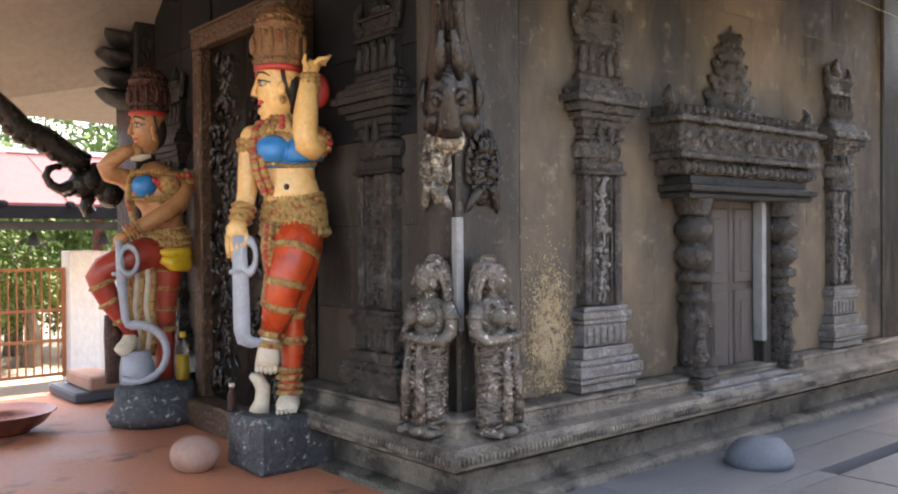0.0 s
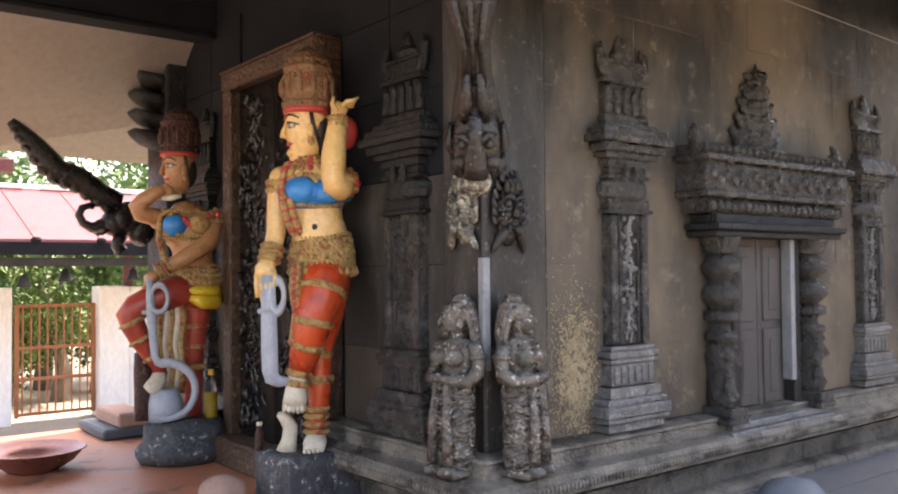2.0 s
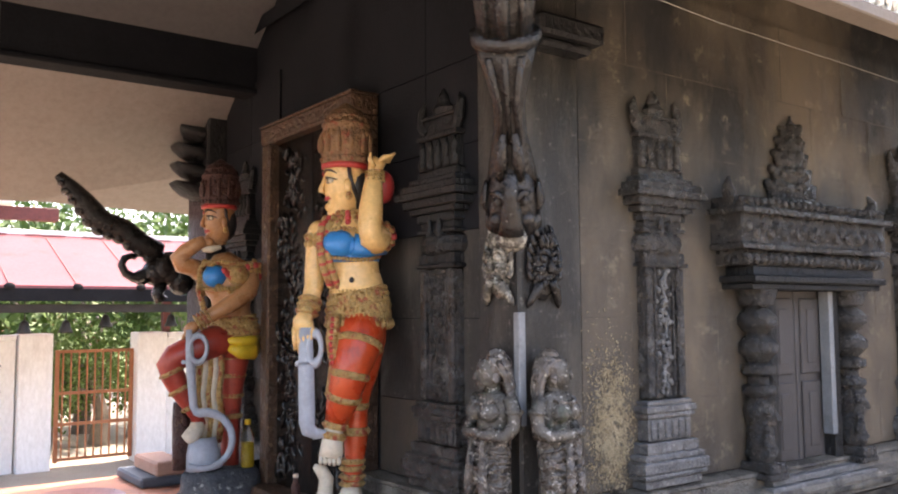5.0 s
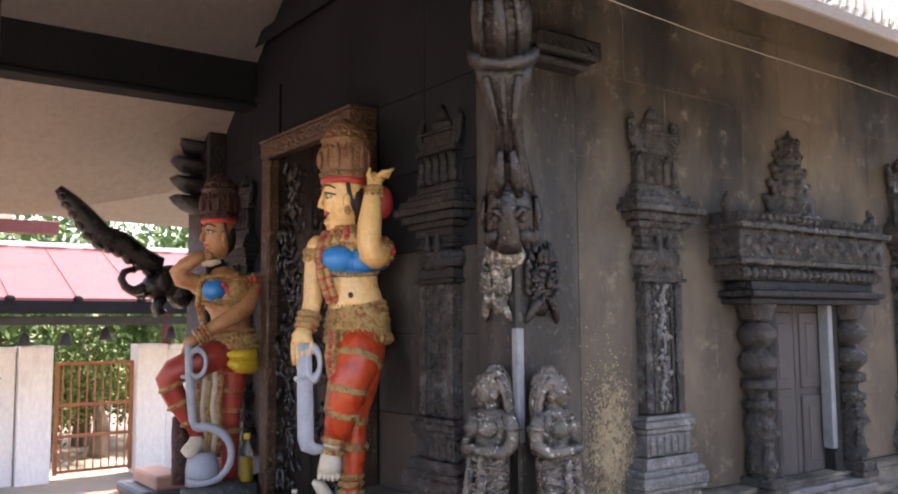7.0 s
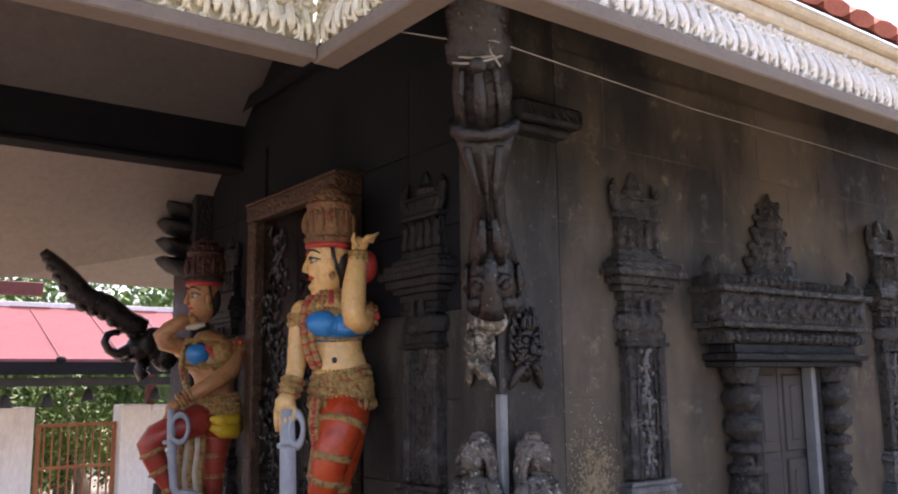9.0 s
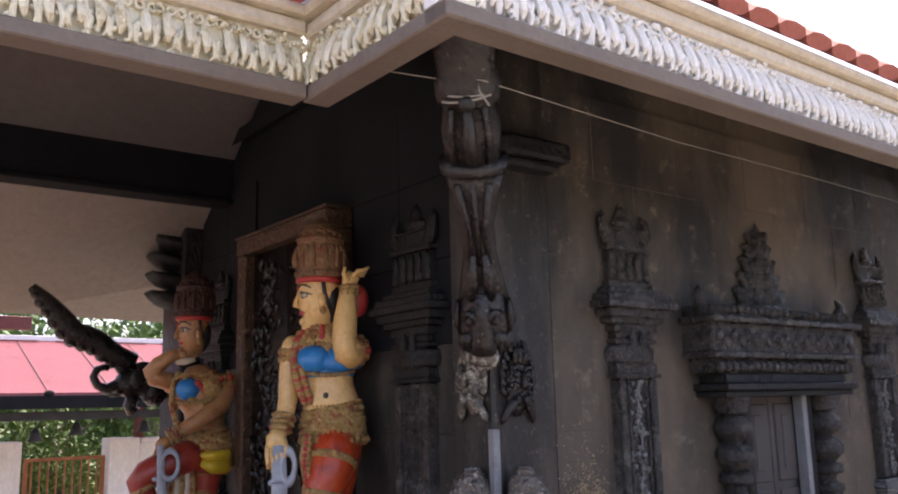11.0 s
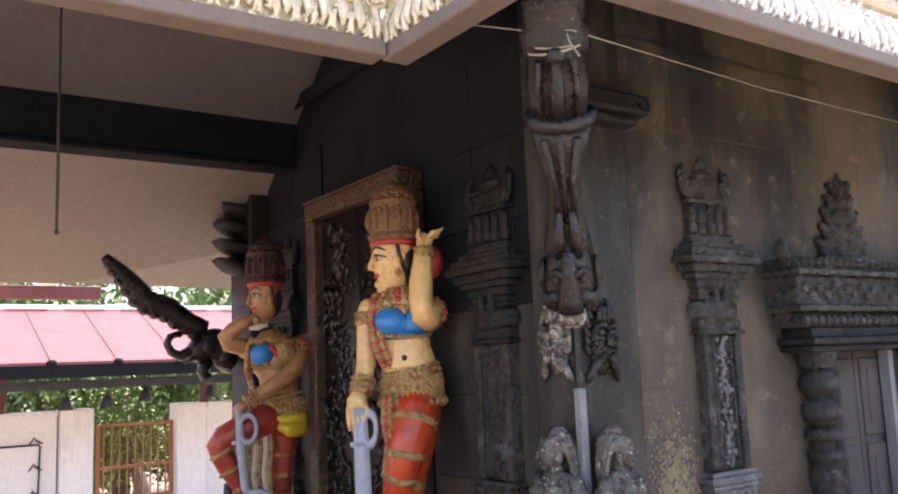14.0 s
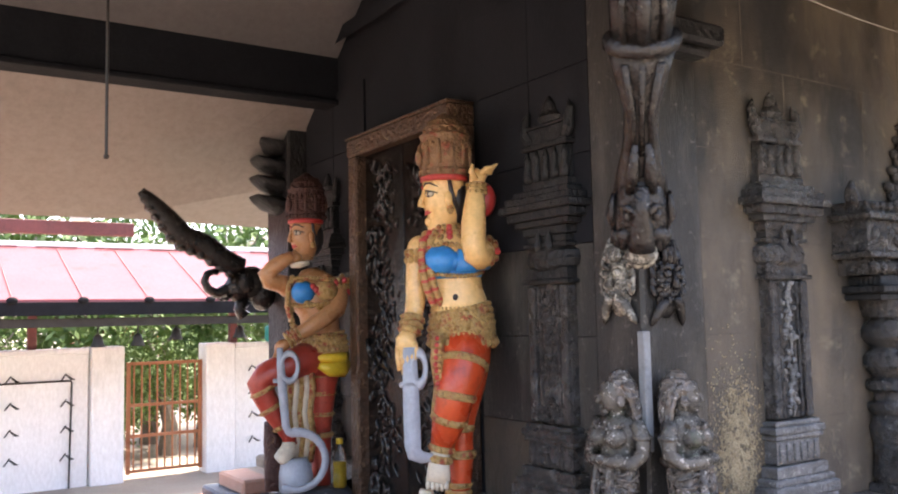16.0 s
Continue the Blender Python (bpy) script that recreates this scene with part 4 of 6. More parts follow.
def bright_statue(at, rz):
    """Guardian with crossed legs, one arm raised to the crown, the other on a sword; the chest faces -y, the head turns to -x."""
    bm = bmesh.new()
    # standing leg and foot
    tube(bm, [(-0.008, 0, 0.04), (-0.006, 0, 0.12), (0.008, 0, 0.2), (0.014, 0.005, 0.33), (0.016, 0, 0.44), (0.022, 0, 0.52), (0.045, 0, 0.66), (0.06, 0, 0.8), (0.06, 0, 0.9)],
         [0.046, 0.042, 0.048, 0.06, 0.055, 0.064, 0.088, 0.105, 0.11], 18, L)
    tube(bm, [(0.0, 0.05, 0.035), (-0.005, 0.0, 0.055), (-0.012, -0.06, 0.045), (-0.018, -0.13, 0.022)], [(0.035, 0.03), (0.05, 0.045), (0.058, 0.036), (0.05, 0.018)], 14, C, True)
    for k in range(5):
        ball(bm, (-0.06 + 0.02 * k, -0.14 + 0.008 * abs(k - 1), 0.018), (0.011, 0.02, 0.013), C, 8)
    for z, r in ((0.09, 0.054), (0.125, 0.056), (0.165, 0.054), (0.2, 0.055)):
        band(bm, (-0.004, 0, z), (0, 0, 1), r, 0.013)
    for z, r in ((0.345, 0.062), (0.47, 0.058)):
        band(bm, (0.014, 0, z), (0, 0, 1), r, 0.02)
    # crossing leg, its foot hanging with the toes down
    tube(bm, [(0.03, -0.02, 0.9), (0.03, -0.06, 0.82), (0.015, -0.1, 0.74), (-0.008, -0.13, 0.67), (-0.025, -0.13, 0.61), (-0.04, -0.115, 0.55), (-0.06, -0.095, 0.48), (-0.083, -0.08, 0.4)],
         [0.118, 0.122, 0.11, 0.094, 0.087, 0.084, 0.074, 0.056], 20, L)
    tube(bm, [(-0.08, -0.08, 0.41), (-0.094, -0.085, 0.36), (-0.1, -0.1, 0.32), (-0.104, -0.118, 0.27), (-0.112, -0.125, 0.235)], [(0.05, 0.05), (0.047, 0.047), (0.05, 0.045), (0.056, 0.036), (0.055, 0.022)], 16, C, True, (0, 1, 0))
    ball(bm, (-0.085, -0.06, 0.325), (0.035, 0.035, 0.045), C, 12)
    for k in range(5):
        tube(bm, [(-0.153 + 0.021 * k, -0.128, 0.245), (-0.155 + 0.021 * k, -0.138, 0.22), (-0.155 + 0.021 * k, -0.134, 0.2 + 0.004 * abs(k - 3))], [0.011, 0.012, 0.008], 8, C)
    for p, ax, r in (((0.022, -0.085, 0.775), (0.25, 0.4, 1), 0.118), ((-0.018, -0.132, 0.63), (0.2, 0.05, 1), 0.09), ((-0.048, -0.108, 0.525), (0.25, -0.2, 1), 0.082), ((-0.086, -0.08, 0.385), (0.2, 0, 1), 0.054), ((-0.097, -0.092, 0.335), (0.2, 0.1, 1), 0.052)):
        band(bm, p, ax, r, 0.018)
    # hips, belt and pleats
    tube(bm, [(0.03, 0, 0.79), (0.032, 0, 0.87), (0.03, 0, 0.94), (0.022, 0, 1.0)], [(0.105, 0.1), (0.146, 0.125), (0.152, 0.128), (0.138, 0.118)], 24, L, True, (0, 1, 0))
    tube(bm, [(0.034, 0, 0.885), (0.034, 0, 0.9), (0.03, 0, 0.955), (0.024, 0, 1.0), (0.018, 0, 1.04), (0.016, 0, 1.05)], [(0.146, 0.128), (0.16, 0.14), (0.161, 0.14), (0.154, 0.134), (0.144, 0.126), (0.13, 0.112)], 28, G, True, (0, 1, 0))
    for z, rx, ry, n, r in ((1.044, 0.14, 0.123, 44, 0.009), (1.015, 0.147, 0.128, 34, 0.012), (0.985, 0.153, 0.133, 40, 0.01), (0.955, 0.157, 0.136, 34, 0.013), (0.92, 0.158, 0.138, 40, 0.011), (0.892, 0.156, 0.137, 34, 0.013)):
        for k in range(n):
            a = k * math.tau / n
            ball(bm, (0.026 + rx * math.cos(a), ry * math.sin(a), z + 0.012 * math.cos(a) - 0.008 * math.sin(3 * a)), (r, r * 0.8, r * 1.15), G, 8)
    for k in range(24):
        a = k * math.tau / 24
        tube(bm, [(0.032 + 0.158 * math.cos(a), 0.138 * math.sin(a), 0.9), (0.032 + 0.165 * math.cos(a), 0.145 * math.sin(a), 0.87), (0.032 + 0.15 * math.cos(a), 0.135 * math.sin(a), 0.845)], [0.011, 0.015, 0.004], 8, G)
    for k, x in enumerate((-0.085, -0.1)):
        tube(bm, [(x, -0.11, 0.92), (x - 0.01, -0.13, 0.8), (x + 0.005, -0.12, 0.68), (x - 0.015, -0.1, 0.55), (x - 0.01, -0.06, 0.42)], [0.022, 0.026, 0.024, 0.02, 0.01], 10, G)
        beads(bm, [(x, -0.14, 0.9), (x - 0.01, -0.155, 0.78), (x + 0.002, -0.145, 0.66), (x - 0.012, -0.12, 0.53)], 0.013, 0.026, R if k else G)
    # belly and chest
    tube(bm, [(0.02, 0, 1.02), (0.014, -0.006, 1.07), (0.008, -0.004, 1.13), (0.0, 0, 1.2), (-0.012, 0, 1.29), (-0.02, 0.005, 1.36), (-0.03, 0.012, 1.41), (-0.035, 0.015, 1.45)],
         [(0.14, 0.122), (0.136, 0.12), (0.124, 0.108), (0.128, 0.108), (0.158, 0.122), (0.168, 0.112), (0.1, 0.075), (0.056, 0.054)], 28, S, True, (0, 1, 0))
    ball(bm, (-0.01, -0.126, 1.09), (0.013, 0.008, 0.015), K, 10)
    tube(bm, [(-0.003, 0, 1.18), (-0.003, 0, 1.19), (-0.006, 0, 1.215), (-0.006, 0, 1.222)], [(0.13, 0.109), (0.138, 0.117), (0.146, 0.122), (0.14, 0.116)], 28, B, True, (0, 1, 0))
    tube(bm, [(0.16, -0.005, 1.25), (0.12, -0.09, 1.25), (0.06, -0.125, 1.255), (0.0, -0.14, 1.265)], [(0.02, 0.03), (0.02, 0.036), (0.024, 0.044), (0.03, 0.055)], 14, B, True, (0, 0, 1))
    ball(bm, (-0.072, -0.088, 1.268), (0.086, 0.082, 0.074), B, 22)
    ball(bm, (0.055, -0.078, 1.262), (0.08, 0.056, 0.052), B, 18)
    ball(bm, (-0.01, -0.1, 1.258), (0.07, 0.05, 0.05), B, 18)
    beads(bm, [(-0.15, -0.06, 1.215), (-0.11, -0.13, 1.2), (-0.05, -0.15, 1.192), (0.02, -0.125, 1.19), (0.09, -0.1, 1.195), (0.14, -0.03, 1.215)], 0.011, 0.016)
    beads(bm, [(-0.13, -0.09, 1.32), (-0.07, -0.145, 1.345), (0.0, -0.145, 1.335), (0.07, -0.13, 1.3), (0.14, -0.06, 1.265)], 0.013, 0.018)
    for z, rx, ry in ((1.375, 0.14, 0.105), (1.4, 0.115, 0.088), (1.425, 0.082, 0.068)):
        for k in range(20):
            a = k * math.tau / 20
            ball(bm, (-0.028 + rx * math.cos(a), 0.008 + ry * math.sin(a), z), (0.017, 0.015, 0.019), G if k % 3 else R, 8)
    for k in range(26):
        q = k / 25
        x = -0.135 - 0.015 * math.sin(3.1 * q) + 0.045 * q * q
        for dx in (-0.02, 0.015):
            ball(bm, (x + dx, -0.085 - 0.035 * math.sin(math.pi * q), 1.36 - 0.3 * q), (0.02, 0.016, 0.016), G if (k + (dx > 0)) % 4 else R, 8)
    # lowered arm, cuff and hand
    ball(bm, (-0.17, 0.0, 1.33), (0.06, 0.062, 0.065), S, 14)
    tube(bm, [(-0.165, 0.0, 1.34), (-0.182, -0.01, 1.25), (-0.192, -0.02, 1.15), (-0.195, -0.03, 1.07), (-0.21, -0.06, 0.99), (-0.226, -0.085, 0.93)], [0.056, 0.054, 0.049, 0.047, 0.043, 0.036], 16, S)
    for k in range(22):
        a = k * math.tau / 11
        ball(bm, (-0.175 + 0.056 * math.cos(a), -0.004 + 0.056 * math.sin(a), 1.31 - 0.035 * (k // 11)), (0.018, 0.018, 0.02), G, 8)
    for q, r in ((0.0, 0.05), (0.028, 0.048), (0.056, 0.046)):
        band(bm, (-0.21 - 0.3 * q, -0.06 - 0.4 * q, 0.99 - q), (0.25, 0.4, 1), r, 0.014)
    tube(bm, [(-0.228, -0.088, 0.93), (-0.246, -0.1, 0.89), (-0.25, -0.11, 0.845)], [(0.036, 0.026), (0.048, 0.028), (0.044, 0.024)], 14, S, True, (0, 1, 0))
    fingers(bm, [(-0.285 + 0.022 * k, -0.112, 0.86) for k in range(4)], [(-0.28 + 0.02 * k, -0.118, 0.735 + 0.018 * abs(k - 1)) for k in range(4)], 0.0135)
    tube(bm, [(-0.212, -0.11, 0.885), (-0.2, -0.12, 0.845), (-0.205, -0.125, 0.8)], [0.018, 0.016, 0.01], 8, S)
    # raised arm, its hand bent back beside the crown
    ball(bm, (0.13, -0.01, 1.325), (0.062, 0.06, 0.066), S, 14)
    tube(bm, [(0.125, -0.01, 1.335), (0.13, -0.07, 1.3), (0.108, -0.14, 1.275), (0.085, -0.165, 1.285), (0.078, -0.16, 1.34), (0.084, -0.135, 1.44), (0.094, -0.11, 1.54), (0.103, -0.1, 1.62)], [0.06, 0.062, 0.06, 0.058, 0.06, 0.06, 0.05, 0.038], 18, S)
    for k in range(24):
        a = k * math.tau / 12
        ball(bm, (0.135 + 0.064 * math.cos(a), -0.045 - 0.03 * (k // 12) + 0.01 * math.sin(a), 1.318 + 0.064 * math.sin(a) - 0.012 * (k // 12)), (0.018, 0.018, 0.018), G if k % 4 else R, 8)
    for z in (1.585, 1.605, 1.625):
        band(bm, (0.105, -0.1, z), (0, 0.1, 1), 0.04, 0.009)
    tube(bm, [(0.105, -0.1, 1.625), (0.11, -0.1, 1.66), (0.13, -0.1, 1.69)], [(0.036, 0.024), (0.04, 0.026), (0.036, 0.022)], 12, S, True, (0, 1, 0))
    for k in range(4):
        tube(bm, [(0.125, -0.13 + 0.016 * k, 1.678), (0.15, -0.137 + 0.016 * k, 1.7 - 0.004 * k), (0.178, -0.132 + 0.016 * k, 1.704 - 0.006 * k), (0.205 - 0.008 * k, -0.122 + 0.016 * k, 1.722 - 0.008 * k)], [0.012, 0.0125, 0.011, 0.006], 8, S)
    tube(bm, [(0.1, -0.125, 1.65), (0.078, -0.135, 1.685), (0.085, -0.135, 1.72)], [0.014, 0.014, 0.008], 8, S)
    ball(bm, (0.15, -0.02, 1.565), (0.058, 0.06, 0.085), R, 16)
    statue_head(bm, (-0.045, 0.0, 1.565), 13, T2)
    # sword: loop hilt, cross guard, straight blade with a hooked foot
    ring(bm, (-0.188, -0.12, 0.76), 0.032, 0.012, W, 20, (90, 0, 0), 2.3)
    box(bm, (-0.28, -0.133, 0.675), (-0.19, -0.107, 0.7), 0.006, W)
    flat_blade(bm, [(-0.23, 0.86), (-0.228, 0.7), (-0.225, 0.55), (-0.222, 0.41), (-0.214, 0.37), (-0.18, 0.352), (-0.13, 0.35)], [0.03, 0.036, 0.038, 0.038, 0.036, 0.026, 0.016], -0.12)
    # chipped cream scroll beside the foot
    tube(bm, [(-0.15, -0.03, 0.0), (-0.135, -0.03, 0.06), (-0.13, -0.03, 0.12), (-0.155, -0.03, 0.165), (-0.19, -0.03, 0.185)], [(0.05, 0.04), (0.036, 0.035), (0.036, 0.032), (0.032, 0.028), (0.012, 0.012)], 12, C, True, (0, 1, 0))
    return finish_statue(bm, at, rz, "brightly painted guardian statue with gold crown and grey sword", STATUE_PAINTS)


def dim_statue(at, rz):
    """Guardian with one knee lifted on a stump, a hand at the chin and a hooked sword before it."""
    bm = bmesh.new()
    # standing leg, lifted leg on a stump
    tube(bm, [(0.0, 0.02, 0.0), (0.0, 0.02, 0.1), (0.0, 0.02, 0.25), (0.0, 0.01, 0.36), (0.005, 0, 0.45), (0.01, 0, 0.55), (0.015, 0, 0.66), (0.02, 0, 0.78)], [0.06, 0.056, 0.062, 0.066, 0.07, 0.08, 0.1, 0.115], 18, L)
    for z, r in ((0.3, 0.062), (0.425, 0.066), (0.55, 0.08), (0.665, 0.1)):
        band(bm, (0.006, 0.005, z), (0, 0, 1), r, 0.016)
    tube(bm, [(-0.02, -0.02, 0.78), (-0.12, -0.08, 0.75), (-0.24, -0.12, 0.71), (-0.335, -0.13, 0.67), (-0.365, -0.13, 0.63), (-0.34, -0.12, 0.56), (-0.3, -0.11, 0.48), (-0.25, -0.1, 0.4), (-0.2, -0.1, 0.32), (-0.185, -0.1, 0.26)], [0.115, 0.105, 0.09, 0.08, 0.074, 0.07, 0.064, 0.054, 0.044, 0.042], 18, L)
    for p, ax, r in (((-0.345, -0.125, 0.585), (-0.5, 0, 1), 0.07), ((-0.3, -0.11, 0.48), (-0.6, 0, 1), 0.064), ((-0.235, -0.1, 0.375), (-0.6, 0, 1), 0.052)):
        band(bm, p, ax, r, 0.015)
    tube(bm, [(-0.19, -0.1, 0.28), (-0.2, -0.12, 0.235), (-0.235, -0.15, 0.2), (-0.26, -0.17, 0.185)], [(0.042, 0.042), (0.05, 0.04), (0.048, 0.026), (0.036, 0.015)], 14, C, True, (0, 1, 0))
    tube(bm, [(-0.27, -0.06, 0.0), (-0.28, -0.06, 0.14), (-0.29, -0.05, 0.28), (-0.3, -0.05, 0.4)], [0.07, 0.06, 0.055, 0.04], 12, N)
    tube(bm, [(-0.15, -0.1, 0.0), (-0.16, -0.1, 0.1), (-0.165, -0.1, 0.18)], [0.11, 0.1, 0.08], 14, W)
    # cloth end between the legs
    for k in range(5):
        x = -0.19 + 0.03 * k
        tube(bm, [(x, -0.1, 0.75), (x + 0.01, -0.13, 0.6), (x - 0.005, -0.12, 0.45), (x + 0.015, -0.09, 0.3), (x, -0.06, 0.15)], [0.018, 0.024, 0.022, 0.026, 0.02], 8, C if k % 2 else G)
    # hips, sash, belt
    tube(bm, [(0.0, 0, 0.66), (0.005, 0, 0.73), (0.01, 0, 0.8), (0.01, 0, 0.86)], [(0.12, 0.11), (0.155, 0.125), (0.16, 0.13), (0.14, 0.118)], 24, L, True, (0, 1, 0))
    tube(bm, [(-0.02, -0.135, 0.725), (0.05, -0.13, 0.7), (0.13, -0.08, 0.7), (0.165, 0.0, 0.73)], [(0.03, 0.02), (0.035, 0.045), (0.03, 0.055), (0.02, 0.04)], 14, Y, True, (0, 0, 1))
    tube(bm, [(-0.04, -0.128, 0.77), (0.05, -0.128, 0.765), (0.13, -0.085, 0.765), (0.165, 0.0, 0.78)], [(0.02, 0.02), (0.028, 0.03), (0.026, 0.034), (0.016, 0.03)], 14, Y, True, (0, 0, 1))
    tube(bm, [(0.01, 0, 0.79), (0.01, 0, 0.8), (0.008, 0, 0.86), (0.005, 0, 0.905), (0.005, 0, 0.915)], [(0.15, 0.125), (0.165, 0.14), (0.158, 0.134), (0.138, 0.118), (0.125, 0.106)], 26, G, True, (0, 1, 0))
    for z, rx, ry, n, r in ((0.905, 0.136, 0.117, 40, 0.009), (0.875, 0.147, 0.126, 32, 0.012), (0.84, 0.156, 0.133, 36, 0.011), (0.805, 0.161, 0.137, 32, 0.013)):
        for k in range(n):
            a = k * math.tau / n
            ball(bm, (0.008 + rx * math.cos(a), ry * math.sin(a), z + 0.02 * math.cos(a)), (r, r * 0.8, r), G, 8)
    # trunk of the body, ornaments
    tube(bm, [(0.005, 0, 0.88), (0.0, -0.005, 0.95), (-0.005, 0, 1.03), (-0.02, 0, 1.12), (-0.04, 0.0, 1.2), (-0.05, 0.01, 1.26), (-0.06, 0.015, 1.31)], [(0.128, 0.108), (0.115, 0.1), (0.122, 0.1), (0.16, 0.118), (0.175, 0.112), (0.11, 0.08), (0.055, 0.052)], 26, S, True, (0, 1, 0))
    for q, x in ((0, -0.105), (1, 0.03)):
        ball(bm, (x, -0.092, 1.165 + 0.01 * q), (0.074, 0.066, 0.07), B if not q else G, 18)
    for k in range(70):
        a, z = k * 2.4, 1.06 + 0.2 * (k % 23) / 22
        ball(bm, (-0.03 + 0.165 * math.cos(a), 0.115 * math.sin(a) if math.sin(a) > 0 else 0.13 * math.sin(a), z), (0.02, 0.016, 0.022), G if k % 3 else R, 8)
    beads(bm, [(-0.2, -0.05, 1.22), (-0.14, -0.13, 1.25), (-0.06, -0.15, 1.25), (0.02, -0.14, 1.24), (0.09, -0.08, 1.24)], 0.014, 0.02)
    beads(bm, [(-0.18, -0.09, 1.09), (-0.1, -0.15, 1.08), (-0.02, -0.15, 1.09), (0.07, -0.12, 1.1)], 0.014, 0.02)
    beads(bm, [(-0.19, -0.08, 1.2), (-0.2, -0.1, 1.08), (-0.17, -0.11, 0.97), (-0.1, -0.13, 0.9)], 0.02, 0.024)
    # arm across the body on the sword
    ball(bm, (0.105, -0.01, 1.2), (0.064, 0.062, 0.066), S, 14)
    for k in range(36):
        a = k * math.tau / 12
        ball(bm, (0.11 + 0.066 * math.cos(a), -0.015 + 0.062 * math.sin(a), 1.235 - 0.035 * (k // 12)), (0.02, 0.02, 0.022), G if k % 5 else R, 8)
    tube(bm, [(0.105, -0.02, 1.21), (0.115, -0.06, 1.12), (0.09, -0.11, 1.06), (0.02, -0.15, 1.01), (-0.08, -0.18, 0.95), (-0.17, -0.19, 0.895), (-0.2, -0.195, 0.875)], [0.058, 0.056, 0.056, 0.052, 0.047, 0.038, 0.035], 16, S)
    for q in range(4):
        band(bm, (-0.14 - 0.02 * q, -0.188, 0.915 - 0.012 * q), (-1, -0.1, -0.6), 0.042, 0.009)
    ball(bm, (-0.235, -0.2, 0.85), (0.05, 0.036, 0.036), S, 12, (0, -30, 0))
    fingers(bm, [(-0.25 + 0.005 * k, -0.215 + 0.014 * k, 0.85) for k in range(4)], [(-0.285 + 0.008 * k, -0.215 + 0.014 * k, 0.785) for k in range(4)], 0.013)
    # raised arm, hand at the chin
    ball(bm, (-0.2, 0.0, 1.2), (0.058, 0.058, 0.06), S, 14)
    tube(bm, [(-0.19, 0.0, 1.21), (-0.25, -0.03, 1.225), (-0.31, -0.05, 1.24), (-0.325, -0.06, 1.27), (-0.28, -0.075, 1.32), (-0.22, -0.085, 1.36), (-0.165, -0.09, 1.385)], [0.055, 0.054, 0.054, 0.052, 0.048, 0.042, 0.034], 16, S)
    ball(bm, (-0.145, -0.09, 1.375), (0.035, 0.03, 0.032), S, 10)
    tube(bm, [(-0.18, -0.1, 1.325), (-0.13, -0.115, 1.33), (-0.07, -0.12, 1.345)], [0.012, 0.022, 0.014], 10, C)
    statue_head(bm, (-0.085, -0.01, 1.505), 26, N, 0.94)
    # sword with a loop hilt and a wide hook
    y = -0.23
    ring(bm, (-0.195, y, 0.725), 0.05, 0.013, W, 22, (90, 0, 0), 1.6)
    box(bm, (-0.29, y - 0.013, 0.635), (-0.225, y + 0.013, 0.66), 0.006, W)
    hook = [(-0.155 + 0.165 * math.cos(radians(100 - 17 * q)), 0.185 + 0.165 * math.sin(radians(100 - 17 * q))) for q in range(14)]
    flat_blade(bm, [(-0.25, 0.84), (-0.245, 0.74), (-0.236, 0.6), (-0.225, 0.48), (-0.218, 0.39), (-0.2, 0.352)] + hook, [0.018, 0.022, 0.026, 0.024, 0.022, 0.022] + [0.026 - 0.0009 * q for q in range(14)], y)
    # skin, leggings and crown take the paints with shade mixed in
    return finish_statue(bm, at, rz, "painted guardian statue dimmed for porch shade, leaning on a hooked grey sword", [M_SKIN_SHADED, M_LEG_SHADED] + STATUE_PAINTS[2:])


bright_statue((2.125, 3.755, 0.265), -29)
dim_statue((2.06, 5.17, 0.265), -21)
bm = bmesh.new()
box(bm, (1.88, 3.6, 0.0), (2.3, 3.96, 0.265), 0.02)
bmesh.ops.subdivide_edges(bm, edges=bm.edges[:], cuts=5, use_grid_fill=True)
for v in bm.verts:
    v.co += noise.noise_vector(v.co * 9) * 0.012 * (v.co.z > 0.01)
tagged(part("statue_block", bm, M_BLOCK), "charcoal-painted chipped block under the painted statue", "pedestal")
bm = bmesh.new()
lathe(bm, [(0.24, 0), (0.28, 0.02), (0.3, 0.05), (0.295, 0.08), (0.285, 0.11), (0.28, 0.14), (0.275, 0.17), (0.265, 0.2), (0.25, 0.23), (0.22, 0.262), (0.1, 0.265)], 36, (2.0, 5.16, 0), 0, 0.95, 0.8)
for v in bm.verts:
    v.co += (noise.noise_vector(v.co * 7) * 0.035 + noise.noise_vector(v.co * 18) * 0.014) * (0 < v.co.z < 0.26)
tagged(part("statue_rock", bm, M_BLOCK, smooth=True), "rough grey rock-shaped base under the far statue", "pedestal")

# ---- strut brackets under the eaves corners ----


